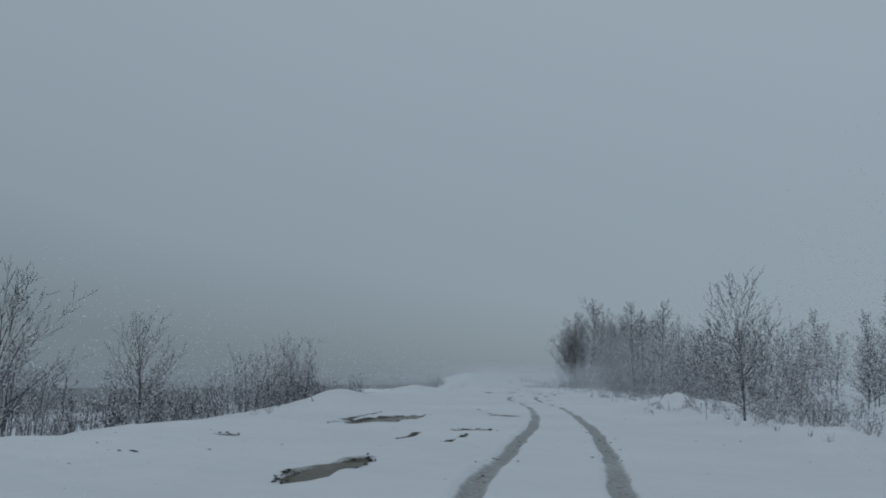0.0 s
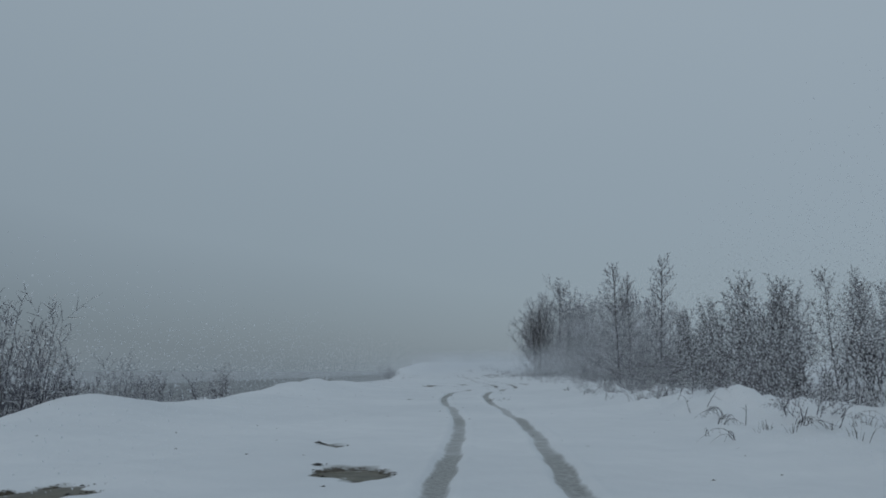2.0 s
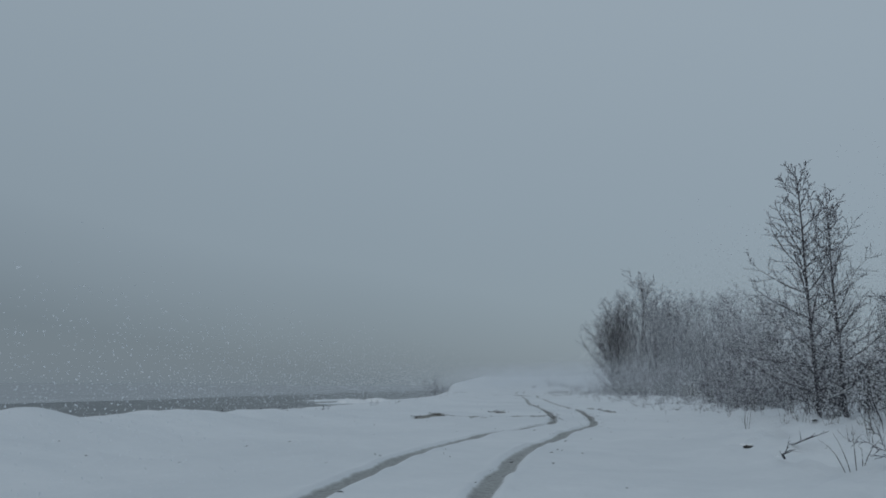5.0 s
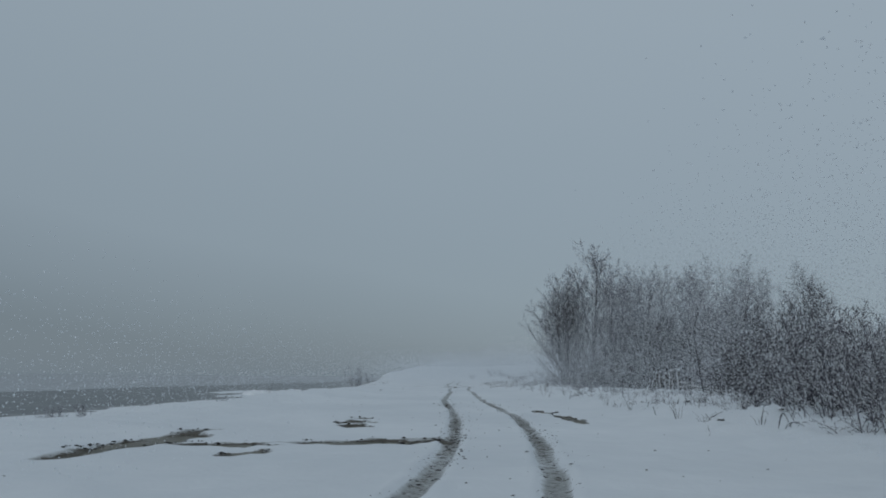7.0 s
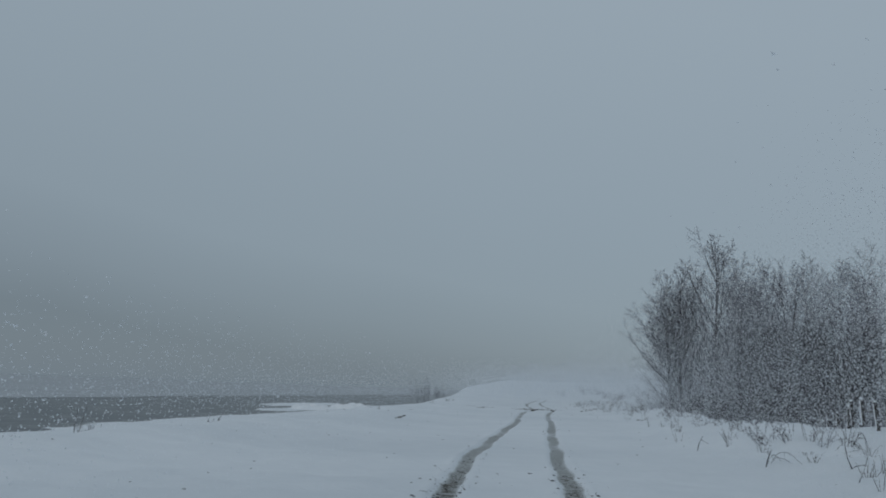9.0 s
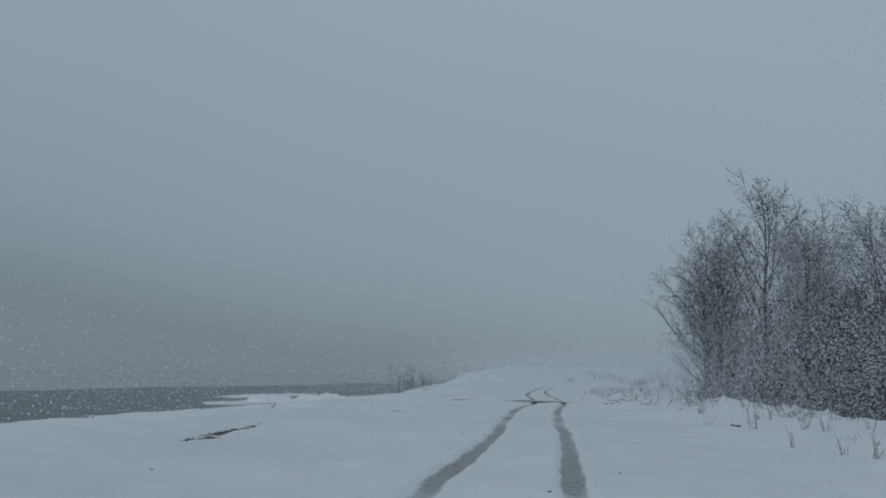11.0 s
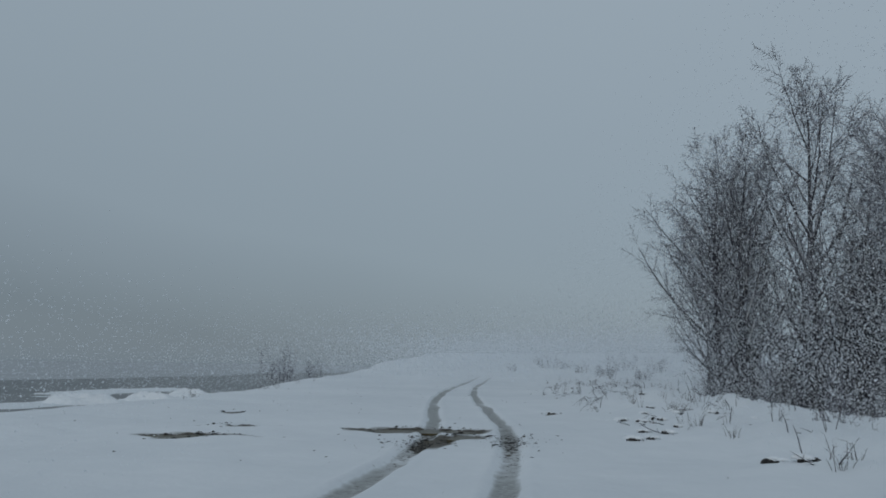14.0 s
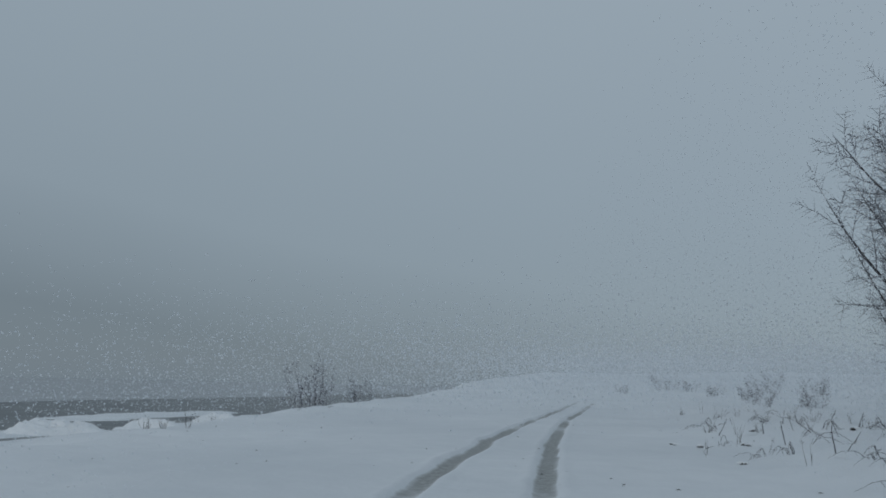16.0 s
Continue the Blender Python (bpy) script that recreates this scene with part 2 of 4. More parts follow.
hollow(-1.4, 93.8, 1.45, 0.8, 10, 0.10, 1)
hollow(-2.75, 98.5, 0.3, 0.6, -15, 0.08, 1)
hollow(2.5, 103.4, 0.25, 2.3, 8, 0.09, 1)
hollow(2.0, 107.6, 0.3, 1.0, 14, 0.08, 1)
hollow(-3.05, 99.7, 0.42, 0.4, 20, 0.09, 1)
hollow(-3.15, 101.5, 0.3, 0.5, -10, 0.09, 1)
hollow(-8.7, 137.4, 0.09, 2.2, 10, 0.08, 0)
hollow(-6.2, 169.3, 1.35, 0.42, 4, 0.08, 1)
hollow(-5.4, 167.0, 0.32, 1.6, 4, 0.05, 0)
hollow(-5.0, 168.2, 0.35, 0.6, 10, 0.08, 1)
hollow(-9.6, 166.2, 0.9, 0.5, 20, 0.10, 1)
hollow(-9.4, 168.7, 0.5, 0.2, 20, 0.07, 0)
hollow(0.45, 61.5, 0.55, 0.25, 0, 0.06, 0)
hollow(-10.1, 85.3, 0.3, 1.2, -20, 0.07, 0)
hollow(-6.8, 15.3, 0.5, 0.10, -12, 0.05, 0)
hollow(-6.6, 19.9, 0.3, 0.13, 10, 0.05, 0)
hollow(-5.85, 30.0, 0.11, 3.6, 1, 0.14, 0)
hollow(-5.08, 27.8, 0.08, 1.4, 1, 0.10, 0)
hollow(-11.2, 153.2, 0.9, 0.3, 28, 0.10, 0)
hollow(-8.9, 151.6, 0.3, 0.2, 20, 0.05, 0)
hollow(-10.2, 168.9, 0.3, 0.25, 5, 0.08, 0)
hollow(-11.6, 173.4, 0.25, 0.3, 5, 0.06, 0)
hollow(-3.5, 175.8, 0.22, 0.25, 0, 0.09, 0)


def hollow_at(x, y, h):
    cx, cy, rx, ry, turn, *_ = h
    c, s = math.cos(radians(turn)), math.sin(radians(turn))
    a, b = (x - cx) * c + (y - cy) * s, -(x - cx) * s + (y - cy) * c
    wob = 0.22 * ripple(x, y, 1.3, 4) + 0.12 * ripple(x, y, 0.5, 5)
    return np.sqrt((a / rx) ** 2 + (b / ry) ** 2) + wob


def land(x, y):
    """Height, slush and mud of the ground at places given as arrays."""
    x, y = np.asarray(x, float), np.asarray(y, float)
    u = x - road_x(y)
    edge = np.interp(y, EDGE_Y, EDGE_U) + 0.8 * ripple(x * 0.2, y, 11, 0) + 0.5 * ripple(x * 0.2, y, 3.5, 1)
    z = 0.035 * ripple(x, y, 5, 1) + smooth(1.2, 2.6, np.abs(u)) * (0.030 * ripple(x, y, 2.1, 3) + 0.022 * ripple(x, y, 1.1, 2)) + 0.008 * ripple(x, y, 1.4, 2)
    bank = np.exp(-((u - edge - 1.3) / 1.3) ** 2)
    z = z + bank * (0.05 + 0.09 * ripple(x * 0.3, y, 7, 2) + 0.045 * ripple(x, y, 1.4, 4) + 0.03 * ripple(x, y, 0.8, 1))
    ridge = np.interp(y, [34, 40, 45, 51, 57, 60, 67, 71, 75, 81, 90, 102, 112, 120, 130, 140, 152], [0, 0.2, 0.5, 0.08, 0.16, 0.34, 0.60, 0.58, 0.46, 0.42, 0.22, 0.0, 0.08, 0.32, 0.36, 0.18, 0.05]) * (1 + 0.10 * ripple(x * 0.3, y, 6, 5) + 0.12 * ripple(x * 0.3, y, 2.6, 1))
    z = z + ridge * np.exp(-((x + 10.2) / np.where(x > -10.2, 2.4, 1.5)) ** 2)
    z = z + (1.1 * smooth(35, 45, y) - 0.1) * smooth(3.6, 7.5, u) * (0.16 + 0.12 * ripple(x, y, 4.2, 3) + 0.05 * ripple(x, y, 1.3, 4))
    tussock = smooth(3.8, 6.0, u) * (1 - smooth(11, 14, u))
    z = z + tussock * (0.16 * np.abs(ripple(x, y, 2.1, 5)) + 0.13 * np.abs(ripple(x, y, 1.0, 2)) + 0.08 * np.abs(ripple(x, y, 0.62, 4)) - 0.06)
    heaped = np.exp(-((y - 174) / 3.5) ** 2 - ((x + 0.3) / 2.0) ** 2) + 0.7 * np.exp(-((y - 187) / 7) ** 2 - ((u - 6.5) / 2.2) ** 2)
    z = z + heaped * 0.10 * (np.abs(ripple(x, y, 1.2, 1)) + np.abs(ripple(x, y, 0.9, 0)))
    behind = smooth(143, 154, y) * (1 - smooth(212, 235, y))
    z = z + smooth(8, 30, u) * 0.5 * (1 - behind) - 1.25 * behind * smooth(9.0, 16.0, u)
    for cx, cy, rx, ry, high in ((7.3, 47.5, 1.3, 1.7, 0.55), (9.0, 44.5, 1.2, 1.4, 0.3), (9.2, 112.5, 1.2, 1.6, 0.3), (7.6, 61, 1.0, 1.3, 0.3)):
        z = z + high * np.exp(-((x - cx) / rx) ** 2 - ((y - cy) / ry) ** 2)
    shore = SHORE_X + 2.0 * ripple(x * 0.1, y, 26, 4) + 0.8 * ripple(x * 0.2, y, 8, 3)
    far = np.clip((edge - u) / np.maximum(edge + road_x(y) - shore, 4), 0, 6)
    down = smooth(0, 0.24, far)
    z = z - 0.75 * down - 1.70 * np.minimum(far, 1) - 0.9 * smooth(1.0, 1.2, far) + 0.10 * down * (1 - smooth(0.8, 1, far)) * ripple(x, y, 7, 2)
    for cx, cy, rx, ry in ((-55, 247, 5, 18), (-45.5, 216, 3.0, 9), (-41.5, 232, 3.5, 9)):
        q = np.sqrt(((x - cx) / rx) ** 2 + ((y - cy) / ry) ** 2) + 0.16 * ripple(x, y, 9, 3) + 0.10 * ripple(x, y, 4, 1)
        bar = RIVER_Z + 0.12 + 0.05 * ripple(x, y, 5, 2)
        z = np.where(far > 1, np.maximum(z, bar - 1.2 * smooth(0.85, 1.15, q)), z)
    rise = np.interp(y, [215, 245, 280, 330, 380, 460], [0, 0.25, 0.95, 2.8, 4.6, 5.2])
    z = z + rise * (1 - down)
    slush, mud = 0 * x, 0 * x
    for table in (TRACK_L, TRACK_R):
        d = np.abs(x - track_x(y, table) - 0.04 * ripple(x * 0, y, 2.5, 5))
        fade = 1 - smooth(205, 260, y)
        rut = np.exp(-(d / 0.18) ** 6)
        z = z - fade * (0.055 * rut - 0.022 * np.exp(-((d - 0.27) / 0.09) ** 2) * (1 + ripple(x, y, 1.8, 3)))
        slush = np.maximum(slush, rut * fade * (0.62 + 0.18 * ripple(x * 0.3, y, 6, 4)))
        dirty = np.exp(-((y - 97) / 12) ** 2) + 0.9 * np.exp(-((y - 167) / 4.5) ** 2) + 0.8 * np.exp(-((y - 114) / 4) ** 2) + 0.35 * np.exp(-((y - 18) / 8) ** 2) + 0.3 * np.exp(-((y - 62) / 8) ** 2)
        mud = np.maximum(mud, np.exp(-(d / 0.26) ** 2) * (0.26 + 0.26 * dirty) * fade)
    for h in HOLLOWS:
        near = (np.abs(x - h[0]) < h[2] + h[3] + 1.5) & (np.abs(y - h[1]) < h[2] + h[3] + 1.5)
        if near.any():
            q = hollow_at(x, y, h)
            inside = np.where(near, 1 - smooth(h[7], 1.18, q), 0)
            z = z - h[5] * inside
            slush = np.maximum(slush, np.where(near, 1 - smooth(1.0, 1.3, q), 0) * 0.7)
            # Mud colour climbs the rim walls, painting the shade under the snow lip too.
            mud = np.maximum(mud, np.where(near, 1 - smooth(h[7] + 0.25, 1.2, q), 0) * 1.05)
    return z, slush, mud


def ground_z(x, y):
    return float(land(np.array([x]), np.array([y]))[0][0])


def spread(*stretches):
    """Rows of sample places from (from, to, step)."""
    out = []
    for a, b, step in stretches:
        out += list(np.arange(a, b - 1e-6, step))
    return np.array(out + [stretches[-1][1]])


def build_ground():
    us = spread((-1500, -300, 200), (-300, -90, 30), (-90, -45, 2.5), (-45, -20, 0.8), (-20, -6.5, 0.35), (-6.5, -1.6, 0.17), (-1.6, 1.6, 0.065),
                (1.6, 4.0, 0.14), (4.0, 10, 0.2), (10, 14, 0.4), (14, 30, 1.0), (30, 90, 6), (90, 300, 30), (300, 1500, 200))
    vs = spread((-400, -60, 40), (-60, 0, 4), (0, 190, 0.36), (190, 260, 0.8), (260, 470, 6), (470, 2000, 170))
    U, V = np.meshgrid(us, vs)
    X = U + road_x(V)
    Z, slush, mud = land(X, V)
    n, m = len(us), len(vs)
    idx = np.arange(n * m).reshape(m, n)
    faces = np.stack([idx[:-1, :-1], idx[:-1, 1:], idx[1:, 1:], idx[1:, :-1]], -1).reshape(-1, 4)
    me = bpy.data.meshes.new("ground")
    me.vertices.add(n * m)
    me.vertices.foreach_set("co", np.stack([X, V, Z], -1).astype(np.float32).ravel())
    me.loops.add(faces.size)
    me.loops.foreach_set("vertex_index", faces.astype(np.int32).ravel())
    me.polygons.add(len(faces))
    me.polygons.foreach_set("loop_start", np.arange(0, faces.size, 4, dtype=np.int32))
    me.polygons.foreach_set("use_smooth", np.ones(len(faces), bool))
    for name, values in (("slush", slush), ("mud", mud)):
        me.attributes.new(name, "FLOAT", "POINT").data.foreach_set("value", values.astype(np.float32).ravel())
    me.materials.append(SNOW)
    me.update()
    me.validate()
    return tagged(new("ground", me), "snow-covered gravel track and verges with grey wheel ruts", "ground", kind="structure")


build_ground()


def build_river():
    verts, faces = [(-1600, -500, RIVER_Z), (-30, -500, RIVER_Z), (-30, 2100, RIVER_Z), (-1600, 2100, RIVER_Z)], [(0, 1, 2, 3)]
    verts += [(x, y, z - 1.5) for x, y, z in verts]
    faces += [(7, 6, 5, 4), (0, 4, 5, 1), (1, 5, 6, 2), (2, 6, 7, 3), (3, 7, 4, 0)]
    return tagged(new("river_water", mesh_of("river_water", verts, faces, RIVER)), "dark grey open river below the snowy bank", "river", kind="structure")


build_river()


def build_heap(x, y, length, width, height, turn, seed):
    """A ridged heap of snow on the shore, crested and lumpy."""
    rng = np.random.RandomState(seed)
    rings, sides = 12, 30
    lump = rng.uniform(-1, 1, (rings + 1, sides))
    lump = sum(np.roll(lump, k, 1) for k in (-1, 0, 1)) / 3
    rim = 1 + 0.18 * np.sin(np.arange(sides) * 6.283 / sides * 3 + rng.uniform(0, 6)) + 0.08 * rng.uniform(-1, 1, sides)
    verts = []
    for i in range(rings + 1):
        f = i / rings
        for j in range(sides):
            w = 6.283 * j / sides
            rise = (1 - f ** 2.2) * (1 + (0.5 * lump[i, j] + 0.3 * math.sin(2 * w + seed)) * min(1, 3 * f))
            verts.append((math.cos(w) * length * f * rim[j], math.sin(w) * width * f * rim[j], height * rise - 0.25 * f))
    faces = [(i * sides + j, i * sides + (j + 1) % sides, (i + 1) * sides + (j + 1) % sides, (i + 1) * sides + j) for i in range(rings) for j in range(sides)]
    ob = new("snow_mound", mesh_of("snow_mound", verts, faces, CLUMP, True))
    ob.matrix_basis = pose(x, y, RIVER_Z + 0.12, 0, 0, turn)
    return tagged(ob, "low lumpy mound of snow by the water's edge", "snow mound", "mounds on the shore")


build_heap(-43.2, 218.5, 3.6, 2.2, 0.75, 20, 1)
build_heap(-40.4, 225.5, 3.2, 2.0, 0.65, -15, 2)
build_heap(-42.0, 238.0, 2.6, 1.8, 0.6, 40, 3)
build_heap(-39.0, 233.0, 3.5, 1.6, 0.45, 60, 4)


def build_haze_sheet():
    """A sheet in the colour of haze over the river's far side, with a ragged edge."""
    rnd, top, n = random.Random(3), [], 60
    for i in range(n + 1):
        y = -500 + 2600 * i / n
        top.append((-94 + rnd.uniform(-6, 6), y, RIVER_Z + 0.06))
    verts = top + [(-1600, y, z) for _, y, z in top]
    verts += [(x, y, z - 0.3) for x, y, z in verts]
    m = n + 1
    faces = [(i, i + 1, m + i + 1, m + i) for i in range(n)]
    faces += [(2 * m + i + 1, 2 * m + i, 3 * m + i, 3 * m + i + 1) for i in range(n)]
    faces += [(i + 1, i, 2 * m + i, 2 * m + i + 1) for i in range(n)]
    return tagged(new("river_haze_sheet", mesh_of("river_haze_sheet", verts, faces, FAR_HAZE)), "wide grey sheet standing in for haze over the river's far side", "ice", kind="structure")


build_haze_sheet()


def build_puddle(h):
    """A sheet of muddy water with an uneven rim that lies in its hollow."""
    cx, cy, rx, ry, turn, depth, *_ = h
    c, s = math.cos(radians(turn)), math.sin(radians(turn))
    level = min(ground_z(cx + i * rx * 0.5 * c - j * ry * 0.5 * s, cy + i * rx * 0.5 * s + j * ry * 0.5 * c) for i in (-1, 0, 1) for j in (-1, 0, 1)) + depth * 0.7
    ring = []
    for i in range(48):
        a = 2 * math.pi * i / 48
        p = np.array([math.cos(a) * rx, math.sin(a) * ry])
        k = 1.12
        ring.append((cx + (p[0] * c - p[1] * s) * k, cy + (p[0] * s + p[1] * c) * k, level))
    low = [(x, y, level - 0.05) for x, y, _ in ring]
    n = len(ring)
    faces = [tuple(range(n)), tuple(range(2 * n - 1, n - 1, -1))] + [(i, n + i, n + (i + 1) % n, (i + 1) % n) for i in range(n)]
    return tagged(new("puddle", mesh_of("puddle", ring + low, faces, MUDDY)), "shallow brown puddle of meltwater in the snow", "puddle", "puddles on the track")


for spot in HOLLOWS:
    if spot[6]:
        build_puddle(spot)


# ---------------------------------------------------------------- trees and shrubs
def bent(d, rnd, amount):
    return (d + Vector((rnd.uniform(-1, 1), rnd.uniform(-1, 1), rnd.uniform(-1, 1))) * amount).normalized()


def aside(d, angle, rnd, turn=None):
    """The way d tipped aside by an angle in degrees, to a random or given side."""
    a = d.cross(Vector((0.2, 0.9, 0.3))).normalized()
    b = d.cross(a)
    w = rnd.uniform(0, 6.283) if turn is None else turn
    return (d * math.cos(radians(angle)) + (a * math.cos(w) + b * math.sin(w)) * math.sin(radians(angle))).normalized()


def grow(tubes, p, d, length, r, level, spec, rnd):
    if level + 1 == len(spec["segs"]):
        d = bent(d + Vector((0, 0, spec["lift"][level])), rnd, spec["wob"][level])
        tubes[1].cone(p, p + d * length, spec["twig"])
        return
    n = spec["segs"][level]
    pts, dirs = [p.copy()], []
    for _ in range(n):
        d = bent(d + Vector((0, 0, spec["lift"][level] / n)), rnd, spec["wob"][level])
        dirs.append(d)
        p = p + d * (length / n)
        pts.append(p)
    tip = spec["tip"]
    radii = [max(r * (1 - 0.85 * i / n), tip) for i in range(n + 1)]
    tubes[min(level, 1) if len(spec["segs"]) == 3 else level // 2].tube(pts, radii, 6 if level == 0 else 4 if level == 1 else 3)
    count = spec["kids"][level]
    turn = rnd.uniform(0, 6.28)
    for k in range(count):
        f = spec["from"][level] + (1 - spec["from"][level]) * (k + rnd.random()) / count
        i = min(int(f * n), n - 1)
        at = pts[i].lerp(pts[i + 1], f * n - i)
        turn += 2.4 + rnd.uniform(-0.5, 0.5)
        ang = spec["angle"][level] + rnd.uniform(-12, 12) - spec["close"] * f * (level == 0)
        ll = length * spec["ratio"][level] * rnd.uniform(0.65, 1.15) * spec["shape"](f) if level == 0 else length * spec["ratio"][level] * rnd.uniform(0.6, 1.15) * (1.15 - 0.6 * f)
        rr = max(radii[i] * (0.55 if level == 0 else 0.5), tip)
        grow(tubes, at, aside(dirs[i], ang, rnd, turn), ll, rr, level + 1, spec, rnd)


BIRCH = dict(segs=(10, 6, 4, 1), lift=(0.0, 0.55, 0.1, -0.25), wob=(0.06, 0.12, 0.18, 0.3), kids=(26, 12, 17), angle=(48, 44, 50), ratio=(0.46, 0.42, 0.54), close=14, tip=0.013, twig=0.019,
             shape=lambda f: 0.62 + 0.62 * math.sin(math.pi * min(1, f * 0.85 + 0.12)) * (1.15 - 0.75 * f))
BIRCH["from"] = (0.11, 0.2, 0.1)
LARCH = dict(segs=(9, 5, 3, 1), lift=(0.1, 0.35, 0.2, 0.1), wob=(0.035, 0.10, 0.16, 0.2), kids=(54, 9, 6), angle=(78, 46, 45), ratio=(0.33, 0.42, 0.5), close=36, tip=0.009, twig=0.011,
             shape=lambda f: 1.2 - 0.92 * f)
LARCH["from"] = (0.06, 0.12, 0.1)
VASE = dict(segs=(7, 8, 4, 1), lift=(0.0, 0.42, 0.3, 0.2), wob=(0.03, 0.04, 0.07, 0.1), kids=(25, 9, 5), angle=(70, 36, 34), ratio=(0.62, 0.36, 0.5), close=44, tip=0.008, twig=0.010,
            shape=lambda f: 0.75 + 0.35 * math.sin(math.pi * f))
VASE["from"] = (0.14, 0.15, 0.15)
ALDER = dict(segs=(8, 5, 3, 1), lift=(0.0, 0.5, 0.2, 0.0), wob=(0.06, 0.12, 0.16, 0.25), kids=(20, 8, 8), angle=(54, 45, 48), ratio=(0.38, 0.42, 0.5), close=20, tip=0.010, twig=0.019,
             shape=lambda f: 1.15 - 0.65 * f)
ALDER["from"] = (0.06, 0.12, 0.1)
BUSH = dict(segs=(5, 3, 1), lift=(0.2, 0.3, 0.05), wob=(0.12, 0.18, 0.25), kids=(9, 7), angle=(42, 46), ratio=(0.45, 0.5), close=5, tip=0.005, twig=0.0135,
            shape=lambda f: 1.15 - 0.5 * f)
BUSH["from"] = (0.08, 0.08)
LOW = dict(segs=(5, 3, 1), lift=(-0.15, 0.2, 0.0), wob=(0.2, 0.25, 0.3), kids=(7, 6), angle=(50, 50), ratio=(0.5, 0.5), close=5, tip=0.004, twig=0.007, shape=lambda f: 1.1 - 0.4 * f)
LOW["from"] = (0.05, 0.05)


def tree_model(name, spec, height, radius, seed, stems=1, lean=0.05, bark=BARK, twig=TWIG, spreadout=0.0):
    """A tree of one or more stems: an empty at its foot with trunk and crown meshes."""
    rnd = random.Random(seed)
    root = new(name)
    crown = Tubes()
    for s in range(stems):
        trunk = Tubes()
        w = 6.283 * s / stems + rnd.uniform(-0.5, 0.5)
        k = rnd.uniform(0.62, 1.0) if s else 1.0
        foot = Vector((math.cos(w), math.sin(w), 0)) * (spreadout * rnd.uniform(0.3, 1.0) if stems > 1 else 0) - Vector((0, 0, 0.2))
        d = Vector((math.cos(w) * lean, math.sin(w) * lean, 1)).normalized()
        grow((trunk, crown), foot, d, (height + 0.2) * k, radius * (0.75 + 0.25 * k), 0, spec, rnd)
        child("trunk", trunk.mesh("trunk", bark), root)
    child("crown", crown.mesh("crown", twig), root)
    return root


def shrub_model(name, height, seed, stems, spreadout, twig=TWIG, lean=0.35, spec=None, stem=TWIG):
    """A shrub of many stems, each a part, and the tangle of their twigs."""
    rnd = random.Random(seed)
    root = new(name)
    high = Tubes()
    for s in range(stems):
        low = Tubes()
        w = rnd.uniform(0, 6.283)
        foot = Vector((math.cos(w), math.sin(w), 0)) * spreadout * math.sqrt(rnd.random()) - Vector((0, 0, 0.12))
        tilt = lean * rnd.uniform(0.2, 1.2)
        d = Vector((math.cos(w) * tilt, math.sin(w) * tilt, 1)).normalized()
        grow((low, high), foot, d, height * rnd.uniform(0.55, 1.05), 0.007 + 0.006 * height, 0, spec or BUSH, rnd)
        child("stem", low.mesh("stem", stem), root)
    child("crown", high.mesh("crown", twig), root)
    return root


PLACED = {}


def plant(key, make, label, category, group, x, y, scale=1.0, turn=0.0, tall=1.0, tip=0.0):
    """Sets a tree on the ground: the first of its kind is moved there, the next are copies."""
    m = pose(x, y, ground_z(x, y) - 0.02, tip, 0, turn) @ Matrix.Diagonal((scale, scale, scale * tall, 1))
    if key not in PLACED:
        PLACED[key] = make()
        ob = PLACED[key]
        ob.matrix_basis = m
    else:
        src = PLACED[key]
        keep = src.matrix_basis.copy()
        src.matrix_basis = Matrix()
        ob = copy_thing(src, m)
        src.matrix_basis = keep
    return tagged(ob, label, category, group)


def birch(i, x, y, scale=1.0, turn=0.0, tall=1.0):
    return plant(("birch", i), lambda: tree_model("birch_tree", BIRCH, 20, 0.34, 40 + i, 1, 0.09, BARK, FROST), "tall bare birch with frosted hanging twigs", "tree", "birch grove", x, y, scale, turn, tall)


def larch(i, x, y, scale=1.0, turn=0.0, tall=1.0):
    return plant(("larch", i), lambda: tree_model("larch_tree", LARCH, 8.5, 0.085, 60 + i, 1, 0.03), "slender bare larch with snow on its side branches", "tree", "young trees by the track", x, y, scale, turn, tall)


def alder(i, x, y, scale=1.0, turn=0.0, tall=1.0):
    return plant(("alder", i), lambda: tree_model("alder_tree", ALDER, 7.5, 0.075, 80 + i, 2, 0.12, BARK, TWIG, 0.5), "bare many-stemmed alder dusted with snow", "tree", "young trees by the track", x, y, scale, turn, tall)


def dark_alder(i, x, y, scale=1.0, turn=0.0, tall=1.0):
    return plant(("dark_alder", i), lambda: tree_model("alder_tree", ALDER, 7.5, 0.08, 84 + i, 2, 0.14, BARK, BARK, 0.6), "dark bare alder with little snow on its twigs", "tree", "young trees by the track", x, y, scale, turn, tall)


def grove_alder(i, x, y, scale=1.0, turn=0.0, tall=1.0):
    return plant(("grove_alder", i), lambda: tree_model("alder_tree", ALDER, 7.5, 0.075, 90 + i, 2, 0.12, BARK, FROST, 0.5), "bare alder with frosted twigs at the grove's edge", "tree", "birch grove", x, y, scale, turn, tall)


def vase(x, y, scale=1.0, turn=0.0):
    return plant(("vase",), lambda: tree_model("maple_tree", VASE, 6.6, 0.085, 33, 1, 0.03, BARK, BARK), "young bare tree with long upswept dark branches", "tree", "young trees by the track", x, y, scale, turn)


def shrub(i, x, y, scale=1.0, turn=0.0, tall=1.0):
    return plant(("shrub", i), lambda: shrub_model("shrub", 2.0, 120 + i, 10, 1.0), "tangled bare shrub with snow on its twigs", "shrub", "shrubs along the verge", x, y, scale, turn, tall)


